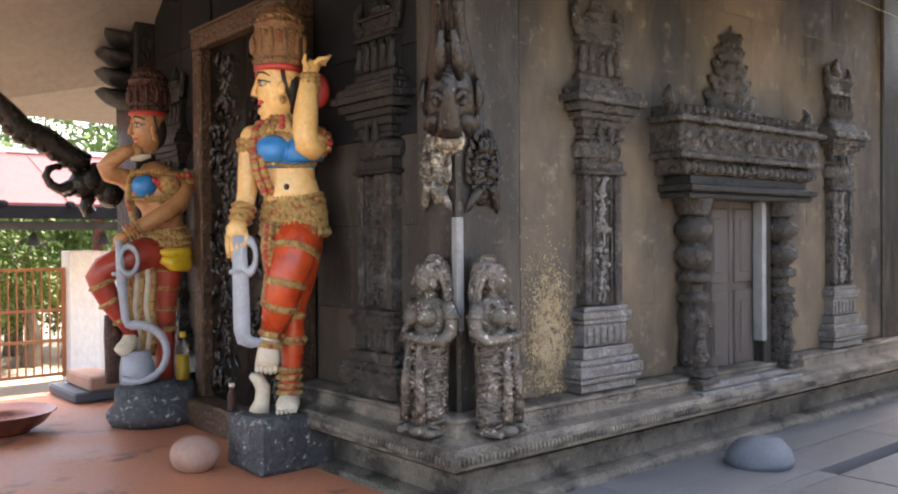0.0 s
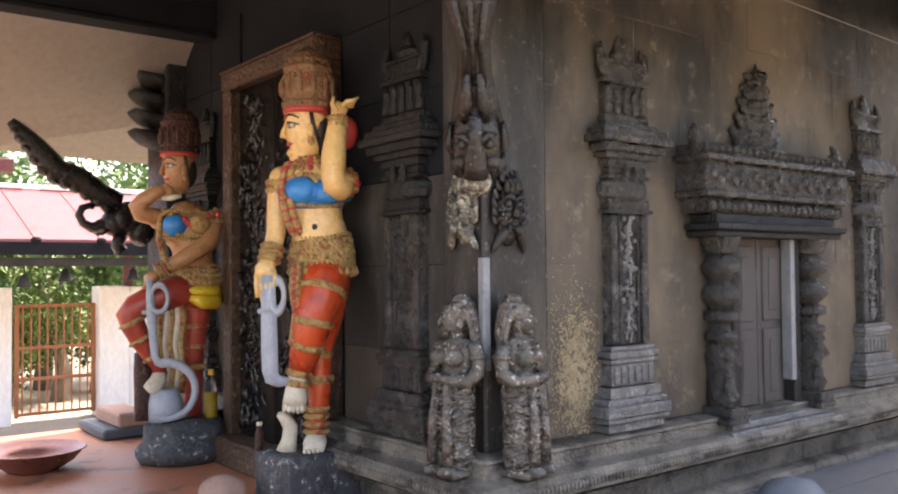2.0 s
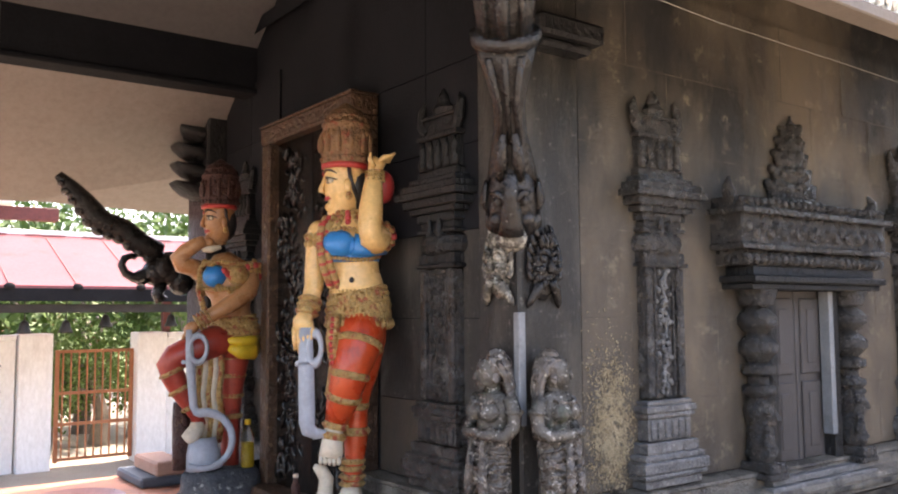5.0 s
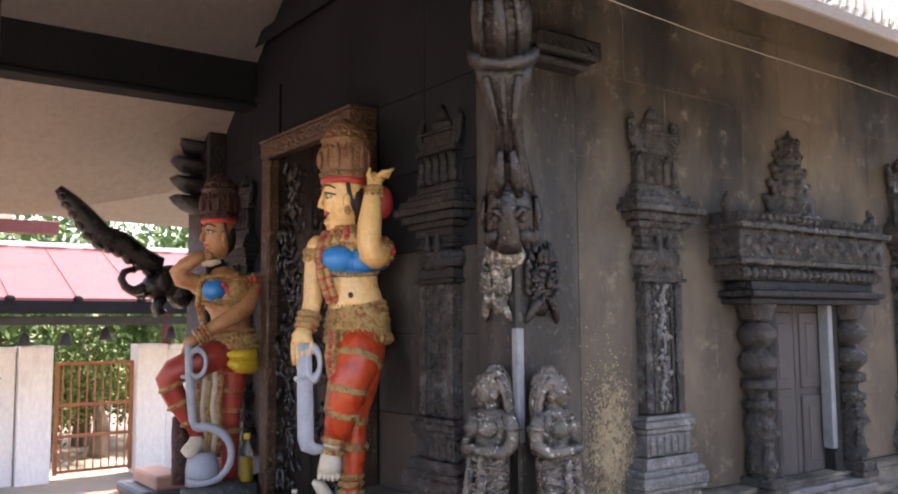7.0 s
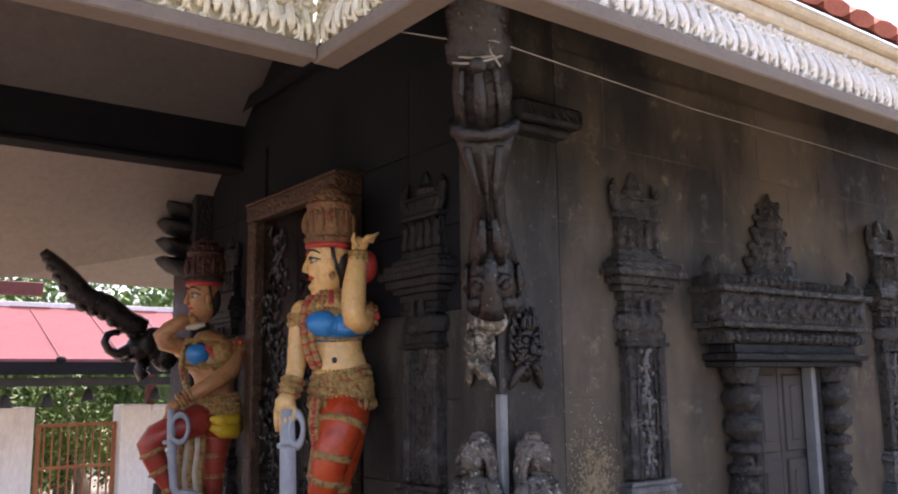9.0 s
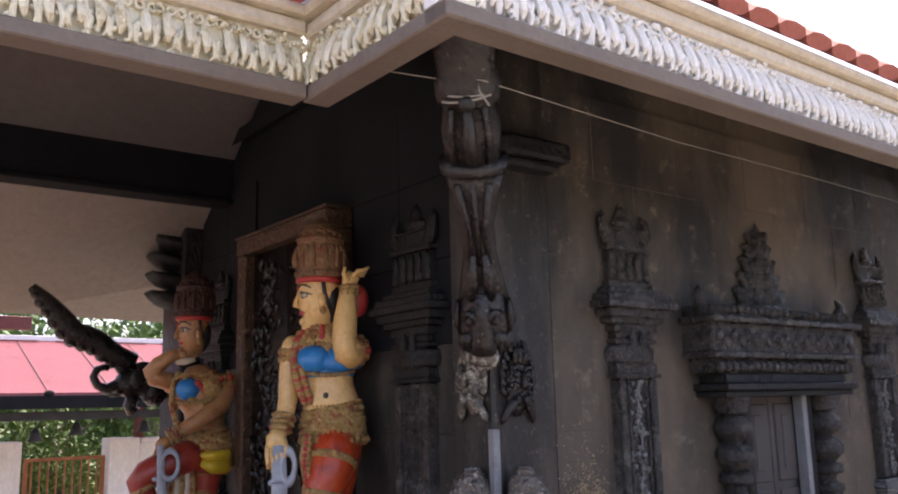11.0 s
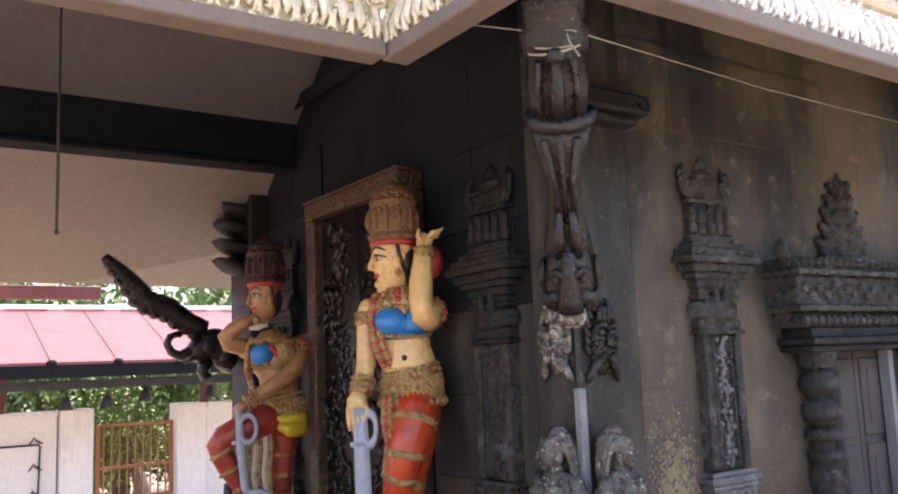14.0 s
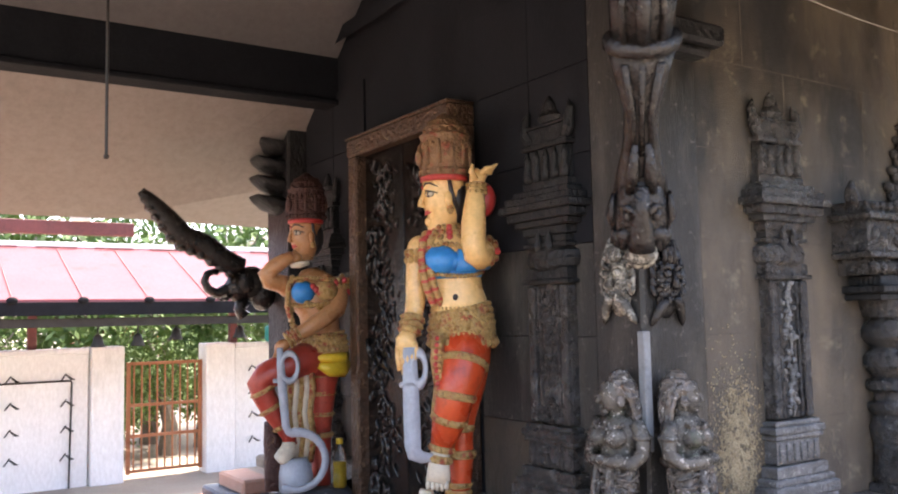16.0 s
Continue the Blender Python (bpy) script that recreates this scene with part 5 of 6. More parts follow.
def strut(base, tip, side, label):
    """A carved leaning strut: lion-head foot, waisted body, banded upper part; side: its sideways axis."""
    base, tip = Vector(base), Vector(tip)
    d = tip - base
    side = Vector(side).normalized()
    front = side.cross(d).normalized()
    if front.z > 0:
        front = -front
    e = thing("eave_strut", tuple(base), label, "bracket", "carved eave struts")

    def Q(t, s=0, f=0):
        return d * t + side * s + front * f
    bm = bmesh.new()
    tube(bm, [Q(0.12), Q(0.2), Q(0.3), Q(0.4), Q(0.52), Q(0.575)], [(0.1, 0.07), (0.085, 0.07), (0.062, 0.055), (0.06, 0.05), (0.095, 0.07), (0.11, 0.08)], 14, 0, True, tuple(front))
    for s in (-0.035, 0.0, 0.035):
        part("rib", tube(bmesh.new(), [Q(0.28, s, 0.05), Q(0.4, s * 0.8, 0.05), Q(0.56, s * 1.6, 0.07)], [0.012, 0.012, 0.014], 8), M_STRUT, e, smooth=True)
    part("body", bm, M_STRUT, e, smooth=True)
    bm = bmesh.new()
    tube(bm, [Q(0.575), Q(0.58), Q(0.61), Q(0.615)], [(0.09, 0.07), (0.125, 0.09), (0.125, 0.09), (0.09, 0.07)], 14, 0, True, tuple(front))
    tube(bm, [Q(0.61), Q(0.7), Q(0.78), Q(0.79), Q(0.84), Q(0.86), Q(0.95), Q(1.06)], [(0.1, 0.07), (0.105, 0.075), (0.095, 0.07), (0.115, 0.085), (0.115, 0.085), (0.1, 0.07), (0.11, 0.08), (0.1, 0.08)], 14, 0, True, tuple(front))
    part("rib", tube(bmesh.new(), [Q(0.62, 0, 0.07), Q(0.7, 0, 0.085), Q(0.78, 0, 0.075)], [0.022, 0.026, 0.018], 10), M_STRUT, e, smooth=True)
    for k in (-1, 1):
        part("rib", tube(bmesh.new(), [Q(0.62, k * 0.06, 0.06), Q(0.7, k * 0.064, 0.062), Q(0.78, k * 0.055, 0.06)], [0.012, 0.014, 0.012], 8), M_STRUT, e, smooth=True)
    part("boss", ball(bmesh.new(), Q(0.8, 0, 0.08), (0.035, 0.035, 0.03), 0, 10), M_STRUT, e, smooth=True)
    part("banded_top", bm, M_STRUT, e, smooth=True)
    bm = bmesh.new()
    tube(bm, [Q(0.2, 0, 0.03), Q(0.14, 0, 0.04), Q(0.08, 0, 0.045), Q(0.02, 0, 0.05), Q(-0.02, 0, 0.05)], [(0.05, 0.05), (0.085, 0.075), (0.1, 0.09), (0.09, 0.08), (0.05, 0.04)], 18, 0, True, tuple(front))
    tube(bm, [Q(0.2, 0, 0.09), Q(0.13, 0, 0.125), Q(0.06, 0, 0.15), Q(0.02, 0, 0.16)], [(0.024, 0.024), (0.034, 0.03), (0.044, 0.036), (0.05, 0.034)], 14, 0, True, tuple(front))
    small = []
    for s in (-1, 1):
        small.append(part("eye", ball(bmesh.new(), Q(0.115, s * 0.05, 0.115), (0.02, 0.02, 0.022), 0, 10), M_STRUT, e, smooth=True))
        small.append(part("brow", tube(bmesh.new(), [Q(0.125, s * 0.018, 0.14), Q(0.15, s * 0.045, 0.125), Q(0.13, s * 0.08, 0.09)], [0.01, 0.014, 0.006], 8), M_STRUT, e, smooth=True))
        small.append(part("cheek", ball(bmesh.new(), Q(0.045, s * 0.055, 0.11), (0.036, 0.036, 0.03), 0, 12), M_STRUT, e, smooth=True))
        small.append(part("ear", tube(bmesh.new(), [Q(0.02, s * 0.088, 0.03), Q(0.08, s * 0.105, 0.04), Q(0.14, s * 0.1, 0.03)], [(0.012, 0.03), (0.022, 0.045), (0.008, 0.02)], 10, 0, True, tuple(front)), M_STRUT, e, smooth=True))
        part("paw", tube(bmesh.new(), [Q(0.17, s * 0.035, 0.07), Q(0.24, s * 0.03, 0.075), Q(0.32, s * 0.022, 0.06)], [0.022, 0.026, 0.012], 10), M_STRUT, e, smooth=True)
    for k in range(9):
        a = -1.4 + 0.35 * k
        small.append(part("mane_curl", tube(bmesh.new(), [Q(0.03, 0.09 * math.sin(a), 0.04 + 0.05 * math.cos(a)), Q(-0.015, 0.096 * math.sin(a), 0.04 + 0.055 * math.cos(a)), Q(-0.04, 0.075 * math.sin(a), 0.04 + 0.045 * math.cos(a))], [0.02, 0.018, 0.006], 8), M_STRUT, e, smooth=True))
    head = part("lion_head", bm, M_STRUT, e, smooth=True)
    for o in small:
        o.parent = head
    bm = bmesh.new()
    tube(bm, [Q(0.025, 0, 0.15), Q(0.0, 0, 0.155), Q(-0.035, 0, 0.14), Q(-0.055, 0, 0.12)], [(0.05, 0.03), (0.06, 0.036), (0.052, 0.032), (0.03, 0.016)], 14, 0, True, tuple(front))
    part("worn_jaw", bm, M_MASK, e, "pale worn jaw of the carved lion", smooth=True)
    return e


near_strut = strut((2.17, 2.56, 1.58), (1.56, 1.9, 2.5), (0.71, -0.71, 0), "oily black carved lion strut under the eaves corner")

e = thing("elephant_strut", (2.2, 6.3, 1.4), "black carved strut of an elephant head and raised wing", "bracket", "carved eave struts")


def E(px, pz, dy=0.0):
    """From the side view's own units to the strut's plane."""
    return (1.27 + px * 0.00395 - 2.2, dy, 2.159 - pz * 0.0039 - 1.4)


bm = bmesh.new()
tube(bm, [E(-4, -2), E(6, 8), E(20, 22), E(38, 42), E(55, 62), E(70, 78), E(88, 84), E(105, 90), E(125, 104), E(145, 118), E(165, 126), E(178, 130)],
     [(0.03, 0.03), (0.035, 0.045), (0.045, 0.06), (0.055, 0.075), (0.06, 0.085), (0.062, 0.085), (0.065, 0.08), (0.065, 0.085), (0.065, 0.085), (0.06, 0.08), (0.06, 0.075), (0.05, 0.07)], 14, 0, True, (0, 0, 1))
for px, pz, r in ((2, 14, 0.022), (10, 28, 0.028), (22, 44, 0.03), (34, 62, 0.033), (48, 80, 0.036), (64, 94, 0.036), (82, 102, 0.034), (100, 108, 0.036), (118, 120, 0.036), (136, 132, 0.034), (154, 142, 0.034), (46, 40, 0.03), (66, 60, 0.032), (96, 72, 0.032), (122, 84, 0.03)):
    ball(bm, E(px, pz), (r * 1.3, 0.05, r), 0, 8, (0, 35, 0))
part("wing", bm, M_STRUT, e, smooth=True)
bm = bmesh.new()
ball(bm, E(168, 168), (0.1, 0.085, 0.1), 0, 14)
ball(bm, E(195, 160), (0.13, 0.09, 0.13), 0, 14)
ball(bm, E(215, 180), (0.1, 0.09, 0.12), 0, 12)
for s in (-1, 1):
    ball(bm, E(178, 160, s * 0.08), (0.06, 0.02, 0.075), 0, 10)
    tube(bm, [E(155, 180, s * 0.04), E(142, 190, s * 0.05), E(134, 186, s * 0.05)], [0.018, 0.013, 0.004], 8)
tube(bm, [E(180, 190), E(172, 208), E(180, 220)], [0.05, 0.045, 0.05], 10)
part("elephant_head", bm, M_STRUT, e, smooth=True)
bm = bmesh.new()
tube(bm, [E(160, 168), E(142, 174), E(128, 178), E(114, 170), E(107, 156), E(112, 143), E(124, 138), E(132, 143)], [0.055, 0.045, 0.038, 0.032, 0.03, 0.028, 0.024, 0.012], 12, 0, True, (0, 1, 0))
part("trunk", bm, M_STRUT, e, smooth=True)

# ---- doorway ----
e = thing("doorway", (2.3, 4.47, 0.1), "tall doorway with carved brown frame and black door", "door")
for y0, y1 in ((-0.58, -0.47), (0.47, 0.58)):
    bm = bmesh.new()
    box(bm, (-0.1, y0, 0.06), (0.06, y1, 2.16), 0.01)
    part("frame_post", bm, M_FRAME, e)
bm = bmesh.new()
box(bm, (-0.11, -0.58, 2.16), (0.06, 0.58, 2.265), 0.01)
box(bm, (-0.12, -0.585, 2.265), (0.06, 0.585, 2.28), 0.006)
part("frame_head", bm, M_FRAME, e)
bm = bmesh.new()
box(bm, (-0.2, -0.62, -0.1), (0.06, 0.62, 0.06), 0.015)
part("sill_step", bm, M_FRAME, e)
for s in (-1, 1):
    bm = bmesh.new()
    a, b = sorted((s * 0.005, s * 0.46))
    box(bm, (-0.04, a, 0.06), (0.01, b, 2.16), 0.006)
    rng = random.Random(9)
    for i in range(260):
        z = rng.uniform(0.12, 2.08)
        y = 0.27 + 0.07 * math.sin(z * 9) + rng.gauss(0, 0.075)
        ball(bm, (-0.042, s * min(0.44, max(0.06, y)), z), (0.018, rng.uniform(0.006, 0.014), rng.uniform(0.018, 0.05)), 0, 7, (rng.uniform(-50, 50), 0, 0))
    part("door_leaf", bm, M_DOOR, e, "glossy black door leaf with carved vine", smooth=True)

# ridged bracket profile on the far pier
e = thing("ridged_bracket", (2.19, 6.3, 2.0), "black ridged stone bracket on the porch pier", "bracket")
for i in range(4):
    bm = bmesh.new()
    tube(bm, [(0.12, -0.1, 0.1 + i * 0.14), (0.0, -0.1, 0.105 + i * 0.14), (-0.08, -0.1, 0.12 + i * 0.14), (-0.14, -0.1, 0.145 + i * 0.14), (-0.17, -0.1, 0.165 + i * 0.14)], [(0.15, 0.072), (0.15, 0.072), (0.14, 0.058), (0.12, 0.034), (0.1, 0.012)], 12)
    part("ridge", bm, M_SOOT, e, smooth=True)

# short corbel under the eaves at the corner
bm = boxes(((2.36, 2.58, 2.37), (2.74, 2.76, 2.46)), ((2.38, 2.62, 2.33), (2.7, 2.74, 2.372)), bevel=0.015)
tagged(part("corbel", bm, M_SOOT), "short dark stone corbel under the eaves", "corbel", "", "structure")

# ---- beyond the porch ----
WY = 12.0


def boundary(x0, x1, name="wall_boundary"):
    bm = boxes(((x0, WY, -0.8), (x1, WY + 0.2, 0.9)), ((x0 - 0.0, WY - 0.04, 0.9), (x1, WY + 0.24, 0.97)), bevel=0.01)
    tagged(part(name, bm, M_WHITE), "whitewashed boundary wall of the temple yard", "wall", "", "structure")


boundary(-14, 2.0)
boundary(3.9, 14)
for x in (2.22, 3.68):
    bm = boxes(((x - 0.2, WY - 0.08, -0.8), (x + 0.2, WY + 0.28, 0.98)), bevel=0.012)
    tagged(part("gate_pillar", bm, M_WHITE), "white plastered gate pillar", "pillar", "gate pillars", "structure")
e = thing("iron_gate", (2.98, WY + 0.1, -0.72), "rusty orange iron bar gate between white pillars", "gate")
for x in (-0.47, 0.47):
    part("stile", boxes(((x - 0.025, -0.02, 0.03), (x + 0.025, 0.02, 1.48)), bevel=0.004), M_GATE, e)
for z in (0.05, 0.5, 0.9, 1.44):
    part("rail", boxes(((-0.45, -0.015, z), (0.45, 0.015, z + 0.04)), bevel=0.004), M_GATE, e)
for i in range(9):
    bm = tube(bmesh.new(), [(-0.4 + i * 0.1, 0, 0.07), (-0.4 + i * 0.1, 0, 1.46)], 0.012, 8)
    part("bar", bm, M_GATE, e)

# pink sheet roof along the boundary wall
e = thing("walkway_roof", (0, 11.4, 0.97), "pink painted sheet roof on posts along the wall", "roof")
bm = bmesh.new()
quad_slab(bm, (-12, -0.75, 0.55), (12, -0.75, 0.55), (12, 1.2, 1.3), (-12, 1.2, 1.3), 0.03)
sheet = part("roof_sheet", bm, M_PINK, e)
for i in range(34):
    x = -12 + i * 0.72
    bm = tube(bmesh.new(), [(x, -0.76, 0.585), (x, 1.2, 1.335)], 0.009, 6)
    part("seam", bm, M_MAROON, sheet)
    part("ridge_clip", boxes(((x - 0.25, 1.08, 1.3), (x + 0.25, 1.1, 1.325))), M_MAROON, sheet)
    bm = ball(bmesh.new(), (x, -0.78, 0.57), (0.06, 0.035, 0.04), 0, 8)
    part("drip_cap", bm, M_BLACKWOOD, sheet, smooth=True)
part("ridge_cap", boxes(((-12, 1.15, 1.32), (12, 1.3, 1.39))), M_WHITE, e)
part("fascia", boxes(((-12, -0.76, 0.4), (12, -0.7, 0.55))), M_BLACKWOOD, e)
part("purlin", boxes(((-12, -0.68, 0.27), (12, -0.58, 0.37))), M_IRON, e)
for x in (-9, -6.2, -3.4, -0.6, 1.35, 3.9, 6.7, 9.5):
    part("post", boxes(((x - 0.05, 0.63, 0.0), (x + 0.05, 0.73, 1.1))), M_MAROON, e)

# bells hung under the walkway roof
bell_profile = [(0.085, 0), (0.08, 0.02), (0.06, 0.06), (0.05, 0.11), (0.035, 0.14), (0.01, 0.155)]
first = None
for x in (-0.3, 0.55, 1.9, 2.35, 2.8, 3.6, 4.3):
    z = 1.0 if int(x * 10) % 2 else 1.06
    if first is None:
        first = thing("hanging_bell", (x, 10.95, z), "dark bronze bell hanging under the walkway roof", "bell", "hanging bells")
        part("bell_body", lathe(bmesh.new(), bell_profile, 14), M_IRON, first, smooth=True)
        part("bell_rod", tube(bmesh.new(), [(0, 0, 0.15), (0, 0, 0.4)], 0.008, 6), M_IRON, first)
    else:
        copy_thing(first, pose(x, 10.95, z))

# oil-lamp brackets in rows on the wall
lamp = None
for x in [-2.6 + 0.62 * i for i in range(8)] + [4.15]:
    for z in (0.62, 0.3, -0.02, -0.36):
        if lamp is None:
            lamp = thing("wall_lamp", (x, WY, z), "small black iron oil-lamp bracket on the white wall", "lamp", "lamp brackets on the wall")
            part("arm", tube(bmesh.new(), [(-0.07, -0.06, -0.04), (-0.02, -0.04, 0.02), (0, 0.0, 0.035)], 0.009, 6), M_IRON, lamp)
            part("dish", tube(bmesh.new(), [(0.0, -0.04, 0.02), (0.05, -0.07, -0.025), (0.085, -0.08, -0.03)], [0.01, 0.015, 0.006], 6), M_IRON, lamp)
        else:
            copy_thing(lamp, pose(x, WY, z))
bm = tube(bmesh.new(), [(-8, WY - 0.02, 0.55), (1.78, WY - 0.02, 0.57), (1.8, WY - 0.02, 0.55), (1.78, WY - 0.02, -0.75)], 0.012, 6)
tagged(part("wall_pipe", bm, M_IRON), "thin dark pipe along the white boundary wall", "pipe")

# maroon steel beam and rod seen under the porch
bm = boxes(((-8, 8.6, 2.08), (1.75, 8.72, 2.2)))
tagged(part("steel_beam", bm, M_MAROON), "maroon steel beam beyond the porch", "beam", "", "structure")
bm = tube(bmesh.new(), [(0.44, 3.4, 3.1), (0.44, 3.4, 1.85)], 0.0055, 8)
ball(bm, (0.44, 3.4, 1.845), 0.01, 0, 8)
tagged(part("hanging_rod", bm, M_IRON), "thin iron rod hanging from the porch ceiling", "rod")

# rope tied round the strut and drawn along the eaves
e = thing("rope", (1.68, 2.03, 2.33), "pale twisted rope tied round the strut", "rope")
bm = tube(bmesh.new(), [(-0.25, 0.24, 0.1), (-0.1, 0.02, 0.02), (-0.03, -0.11, -0.01), (0.09, -0.1, -0.01), (1.19, 0.05, 0.03), (2.4, 0.18, 0.09), (3.5, 0.27, 0.12), (5, 0.4, 0.17)], 0.0022, 6)
part("line", bm, M_ROPE, e)
bm = bmesh.new()
ring(bm, (0, 0, 0), 0.098, 0.003, 0, 20, (25, -25, 0))
ring(bm, (0, 0, -0.015), 0.098, 0.003, 0, 20, (20, -30, 0))
tube(bm, [(-0.04, -0.1, -0.02), (-0.06, -0.13, -0.06), (-0.02, -0.13, -0.1)], 0.003, 6)
part("knot", bm, M_ROPE, e, smooth=True)

# ---- things on the floor ----
bm = lathe(bmesh.new(), [(0.1, 0), (0.14, 0.01), (0.22, 0.06), (0.27, 0.12), (0.285, 0.125), (0.275, 0.13), (0.21, 0.075), (0.13, 0.025), (0.02, 0.02)], 28, (1.22, 5.45, 0))
tagged(part("copper_basin", bm, M_COPPER, smooth=True), "shallow tarnished copper basin on the red floor", "basin")
bm = ball(bmesh.new(), (1.72, 3.95, 0.08), (0.12, 0.11, 0.09), 0, 18)
for v in bm.verts:
    v.co += noise.noise_vector(v.co * 9) * 0.012
tagged(part("round_stone", bm, M_CLAY, smooth=True), "dusty pink rounded stone on the red floor", "stone")
bm = boxes(((1.8, 6.1, 0.0), (2.1, 6.7, 0.07)), bevel=0.015)
tagged(part("stone_step", bm, M_GREYSTONE), "low blue-grey stone slab by the pier", "step")
bm = boxes(((1.9, 6.1, 0.07), (2.12, 6.62, 0.17)), bevel=0.015)
tagged(part("stone_step", bm, M_CLAY), "brown stone block lying on a grey slab", "step")
e = thing("oil_bottle", (2.12, 5.04, 0.262), "small clear bottle half full of yellow oil", "bottle")
glass = bpy.data.materials.new("clear_bottle")
glass.use_nodes = True
gp = glass.node_tree.nodes["Principled BSDF"]
gp.inputs["Transmission Weight"].default_value, gp.inputs["Roughness"].default_value, gp.inputs["IOR"].default_value = 1.0, 0.08, 1.35
body = part("bottle_body", lathe(bmesh.new(), [(0.036, 0), (0.04, 0.01), (0.04, 0.18), (0.033, 0.21), (0.016, 0.24), (0.016, 0.26)], 16), glass, e, "clear plastic bottle", smooth=True)
part("oil", lathe(bmesh.new(), [(0.034, 0.004), (0.037, 0.012), (0.037, 0.15), (0.01, 0.152)], 16), M_YELLOW, body, "bright yellow lamp oil", smooth=True)
part("cap", lathe(bmesh.new(), [(0.02, 0.256), (0.02, 0.284), (0.018, 0.29)], 12), M_YELLOW, e, "yellow cap")
e = thing("small_bottle", (1.9, 3.93, 0.265), "small dark red glass bottle on the block", "bottle")
part("bottle_body", lathe(bmesh.new(), [(0.02, 0), (0.022, 0.01), (0.022, 0.08), (0.012, 0.1), (0.012, 0.12)], 12), M_CROWN, e, smooth=True)
part("cap", lathe(bmesh.new(), [(0.014, 0.12), (0.014, 0.135)], 10), M_CREAM, e)
bm = lathe(bmesh.new(), [(0.16, 0), (0.17, 0.03), (0.15, 0.08), (0.11, 0.12), (0.04, 0.14)], 20, (3.9, 2.28, -0.02))
for v in bm.verts:
    v.co += noise.noise_vector(v.co * 7) * 0.012
tagged(part("offering_stone", bm, M_GREYSTONE, smooth=True), "low rounded grey offering stone on the paving", "stone")

# small things beyond
bm = lathe(bmesh.new(), [(0.13, 0), (0.16, 0.03), (0.16, 0.2), (0.1, 0.25)], 16, (4.55, 12.1, 0.97))
tagged(part("teal_pot", bm, surface("teal_plastic", (0.02, 0.3, 0.26), (0.05, 0.42, 0.36), 4, (0.4, 0.5)), smooth=True), "teal plastic pot standing on the boundary wall", "pot")
bm = ball(bmesh.new(), (1.3, 8.58, 2.34), (0.1, 0.05, 0.09), 0, 12)
box(bm, (1.2, 8.56, 2.2), (1.36, 8.62, 2.29), 0.02)
for v in bm.verts:
    v.co += noise.noise_vector(v.co * 11) * 0.03
tagged(part("white_cloth", bm, M_FRIEZE, smooth=True), "crumpled white cloth draped over a maroon steel beam", "cloth")
e = thing("porch_strut", (0.28, 6.25, 2.5), "black carved leaf bracket under the porch beam", "bracket", "carved eave struts")
bm = bmesh.new()
tube(bm, [(-0.3, 0, 0.2), (-0.1, 0, 0.22), (0.1, 0, 0.2), (0.22, 0, 0.17)], [(0.07, 0.16), (0.08, 0.17), (0.07, 0.11), (0.02, 0.02)], 12)
tube(bm, [(-0.1, 0, 0.2), (0.0, 0, 0.08), (0.06, 0, 0.0), (0.07, 0, -0.05)], [(0.06, 0.1), (0.06, 0.08), (0.05, 0.05), (0.015, 0.015)], 12)
box(bm, (-0.35, -0.07, 0.1), (-0.2, 0.07, 0.55), 0.02)
part("leaf_body", bm, M_STRUT, e, smooth=True)

# ---- planting beyond the wall ----


def tree(at, height, spread, seed, mat, label, leaf=1.0):
    rng = random.Random(seed)
    e = thing("tree", at, label, "tree", "trees beyond the wall")
    bm = bmesh.new()
    tube(bm, [(0, 0, 0), (0.05, 0.03, height * 0.3), (-0.05, 0.05, height * 0.6), (0.05, 0, height * 0.85)], [0.16, 0.12, 0.08, 0.03], 8)
    tips = []
    for i in range(9):
        z = height * rng.uniform(0.3, 0.8)
        a = rng.uniform(0, math.tau)
        tip = Vector((spread * 0.8 * math.cos(a), spread * 0.8 * math.sin(a), z + rng.uniform(0.2, 0.8)))
        tube(bm, [(0, 0, z), tuple(tip * 0.5 + Vector((0, 0, z * 0.5))), tuple(tip)], [0.05, 0.03, 0.01], 6)
        tips.append(tip)
    part("trunk", bm, M_BARK, e)
    verts, faces = [], []
    for i in range(4200):
        c = rng.choice(tips) * rng.uniform(0.6, 1.05) + Vector([rng.gauss(0, spread * 0.2) for _ in range(3)])
        d = Vector([rng.gauss(0, 1) for _ in range(3)]).normalized()
        s = d.cross(Vector((rng.gauss(0, 1), rng.gauss(0, 1), 0.2))).normalized()
        ln, w = leaf * rng.uniform(0.1, 0.24), leaf * rng.uniform(0.03, 0.06)
        k = len(verts)
        verts += [c, c + d * ln * 0.5 + s * w, c + d * ln, c + d * ln * 0.5 - s * w]
        faces.append((k, k + 1, k + 2, k + 3))
    me = bpy.data.meshes.new("crown")
    me.from_pydata([tuple(v) for v in verts], [], faces)
    me.materials.append(mat)
    crown = new("crown", me)
    crown.parent = e
    return e


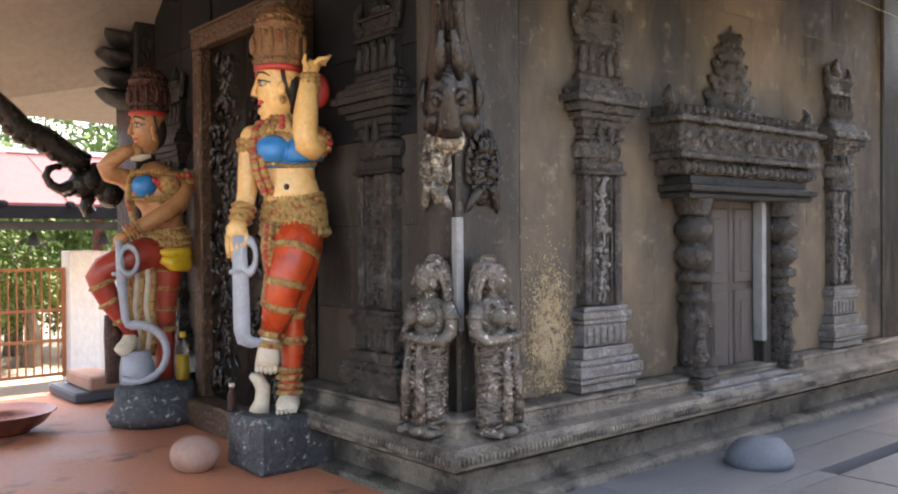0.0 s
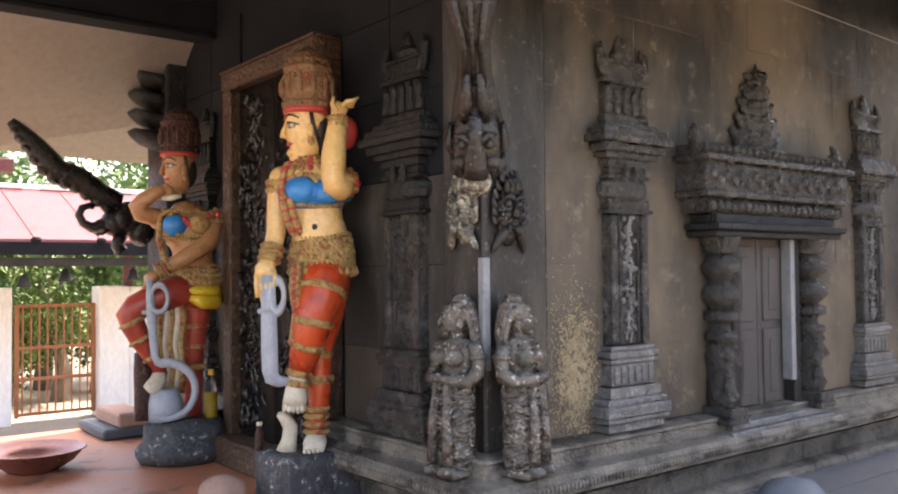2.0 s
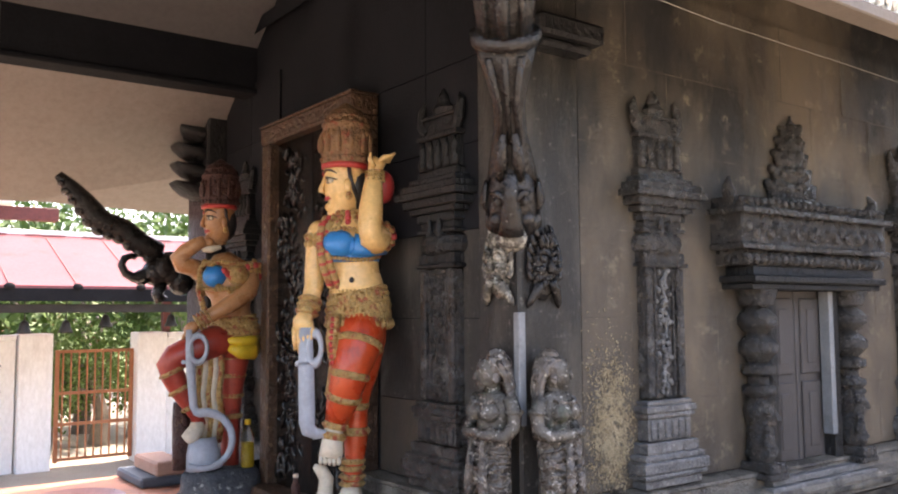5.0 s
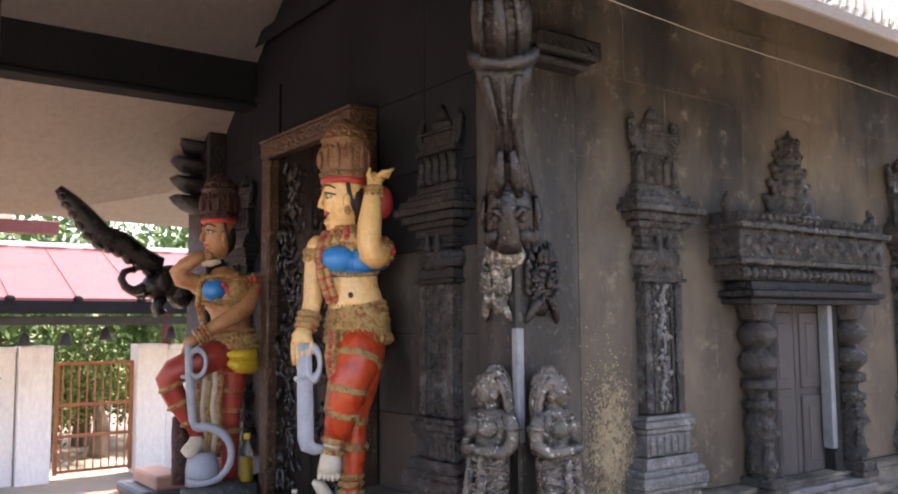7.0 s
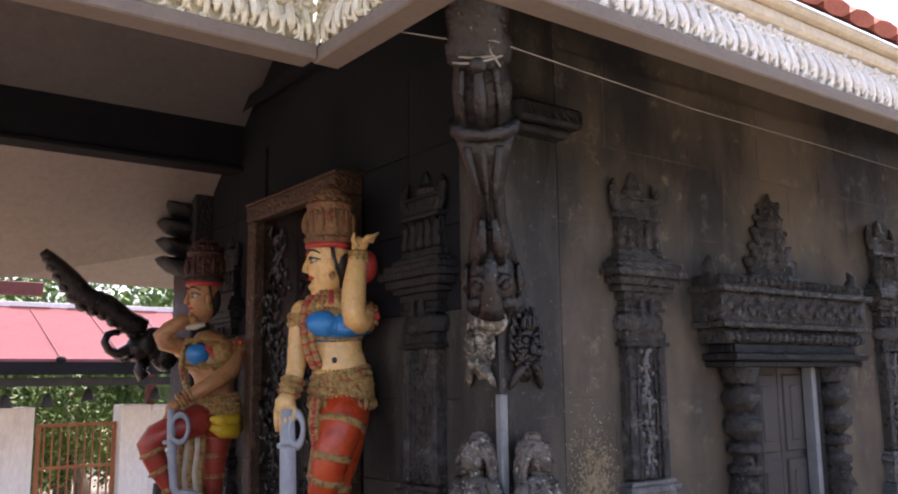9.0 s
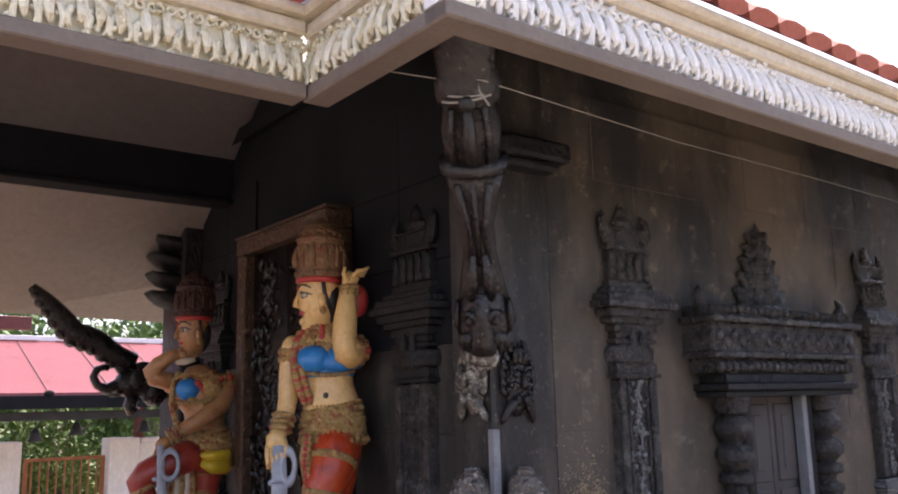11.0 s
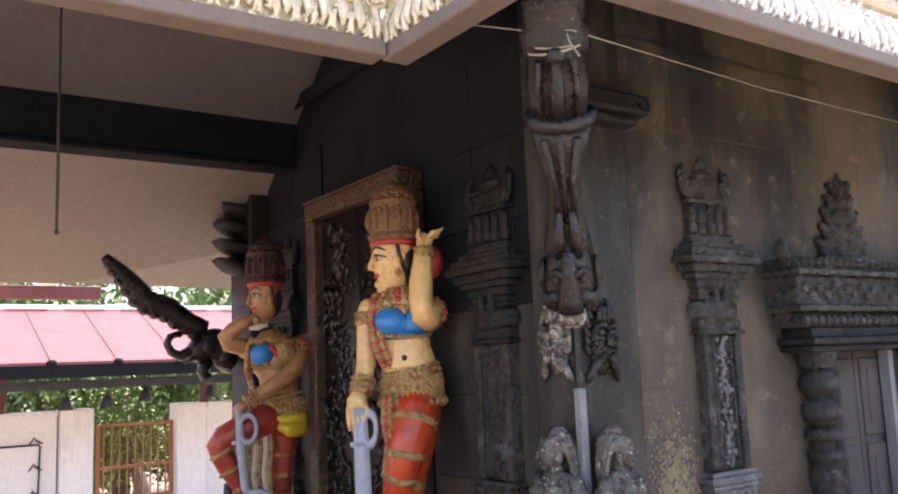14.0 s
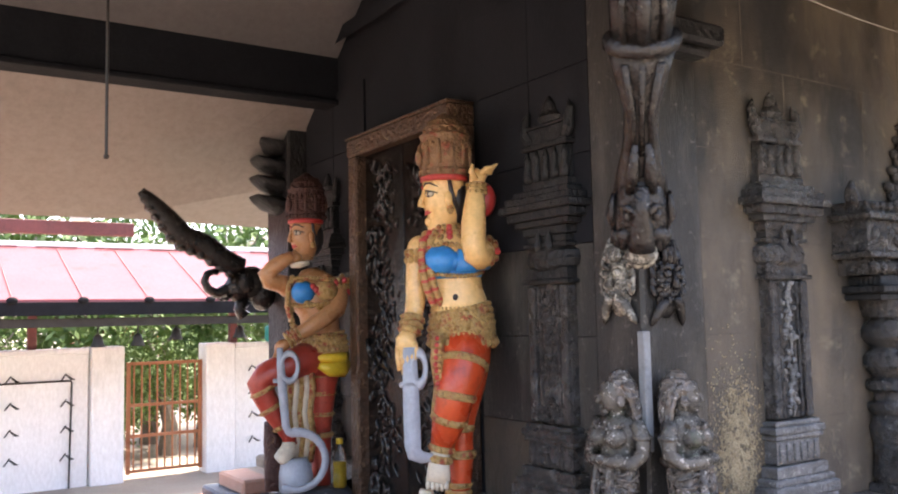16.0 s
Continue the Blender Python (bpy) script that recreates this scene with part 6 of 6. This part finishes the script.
for i, (x, y, h, s) in enumerate(((-3.5, 16, 4.2, 1.9), (-0.6, 15.2, 3.6, 1.7), (1.4, 17, 4.6, 2.0), (3.6, 15.4, 3.2, 1.6), (5.6, 16.5, 4.4, 2.0), (8.5, 16, 4.0, 1.9), (2.4, 20, 5.2, 2.4), (-1.8, 20, 5.0, 2.4), (6.8, 21, 5.5, 2.6))):
    tree((x, y, -0.75), h, s, 20 + i, M_LEAF, "leafy green tree beyond the boundary wall")
for i, (x, y, mt, lb) in enumerate(((2.7, 14.0, M_LEAF, "low green shrub behind the gate"), (3.5, 13.9, M_LEAF, "low green shrub behind the gate"), (2.9, 14.8, M_LEAF2, "rusty-leaved shrub behind the gate"), (4.2, 14.4, M_LEAF, "low green shrub behind the gate"), (0.8, 13.8, M_LEAF, "low green shrub behind the wall"), (-1.4, 13.9, M_LEAF, "low green shrub behind the wall"))):
    t = tree((x, y, -0.75), 1.5, 0.7, 60 + i, mt, lb, 0.45)
    tagged(t, "", "shrub", "shrubs beyond the wall")

# ---- pieces of walls and paving ----
slab_cache = {}


def slab(name, size, at, mat, parent):
    key = (name, mat.name, tuple(round(s, 3) for s in size))
    if key not in slab_cache:
        bm = bmesh.new()
        box(bm, (-size[0] / 2, -size[1] / 2, -size[2] / 2), (size[0] / 2, size[1] / 2, size[2] / 2), 0.0012)
        me = bpy.data.meshes.new(name)
        bm.to_mesh(me)
        bm.free()
        me.materials.append(mat)
        slab_cache[key] = me
    ob = new(name, slab_cache[key])
    ob.parent, ob.location = parent, at
    return ob


M_MORTAR = surface("pale_mortar", (0.1, 0.082, 0.06), (0.22, 0.18, 0.135), 12, (0.6, 0.8), 0, 0.4, 60, (0.05, 0.042, 0.034), 4, (0.42, 0.56))
mortar = bmesh.new()
rng = random.Random(2)
courses = [0.385, 0.765, 1.165, 1.57, 1.97, 2.37, 2.8]
for j, (z0, z1) in enumerate(zip(courses, courses[1:])):
    edges = [2.705 + (0.33 if j % 2 else 0.62) + 0.64 * i for i in range(6)]
    edges = [2.705] + [x for x in edges if x < 6.2] + [6.295]
    if z0 > 0.5:
        box(mortar, (2.705, CY - 0.0185, z0 - 0.0014), (6.295, CY - 0.01, z0 + 0.0014))
    for x in edges[1:-1]:
        box(mortar, (x - 0.0014, CY - 0.0185, z0 + 0.002), (x + 0.0014, CY - 0.01, z1 - 0.002))
    for x0, x1 in zip(edges, edges[1:]):
        slab("stone_slab", (x1 - x0 - 0.001, 0.03, z1 - z0 - 0.001), ((x0 + x1) / 2, CY - 0.002 + rng.uniform(-0.0008, 0.0008), (z0 + z1) / 2), M_WALL, wall_south)
    # slabs darken course by course upward: soot plus eave shade put in the colour
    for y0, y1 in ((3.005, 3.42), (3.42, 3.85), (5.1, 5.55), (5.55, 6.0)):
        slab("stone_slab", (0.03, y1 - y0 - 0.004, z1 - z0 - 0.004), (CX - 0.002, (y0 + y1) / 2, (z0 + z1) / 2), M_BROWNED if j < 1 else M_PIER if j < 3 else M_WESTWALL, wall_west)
tagged(part("mortar_line", mortar, M_MORTAR, wall_south, "pale mortar joints"), kind="stuff")
xs = [-3.0, -1.9, -0.8, 0.3, 1.2, 2.05, 3.0, 4.0, 5.0, 6.0, 7.0]
ys = [1.25, 1.93]
for y0, y1 in zip(ys, ys[1:]):
    for x0, x1 in zip(xs, xs[1:]):
        slab("paving_slab", (x1 - x0 - 0.008, y1 - y0 - 0.008, 0.14), ((x0 + x1) / 2, (y0 + y1) / 2, -0.09 + rng.uniform(-0.002, 0.002)), M_PAVE, pavement)
for y0, y1, x00 in ((2.03, 2.3, 2.05), (2.3, 2.6, 2.05)):
    for x0, x1 in zip(xs[5:], xs[6:]):
        slab("paving_slab", (x1 - x0 - 0.008, y1 - y0 - 0.008, 0.14), ((x0 + x1) / 2, (y0 + y1) / 2, -0.09 + rng.uniform(-0.002, 0.002)), M_PAVE, pavement)
for x0, x1 in zip(xs[5:7], xs[6:8]):
    slab("paving_slab", (x1 - x0 - 0.008, 0.1, 0.14), ((x0 + x1) / 2, 1.98, -0.09), M_PAVE, pavement)

# bare plaster where the wall's skin has come away
bm = bmesh.new()
flakes = random.Random(17)
for k in range(4200):
    a, q = flakes.uniform(0, math.tau), abs(flakes.gauss(0, 0.75))
    cx, cz = 2.88 + 0.12 * q * math.cos(a), 0.66 + 0.27 * q * math.sin(a)
    if not 2.7 < cx < 3.06 or cz < 0.3:
        continue
    r = flakes.uniform(0.0025, 0.0085) * (1.3 - 0.35 * min(q, 2))
    lift = flakes.uniform(0.0172, 0.0215)
    n = flakes.randint(4, 6)
    rim = [(math.cos(i * math.tau / n) * r * flakes.uniform(0.6, 1.2), math.sin(i * math.tau / n) * r * flakes.uniform(0.7, 1.6)) for i in range(n)]
    low = [bm.verts.new((cx + u, CY - 0.0155, cz + w)) for u, w in rim]
    top = [bm.verts.new((cx + 0.8 * u, CY - lift, cz + 0.8 * w)) for u, w in rim]
    for i in range(n):
        bm.faces.new((low[i], low[(i + 1) % n], top[(i + 1) % n], top[i]))
    bm.faces.new(top)
part("plaster_patch", bm, M_PATCH, wall_south, "bare rough golden plaster flaking through the soot")
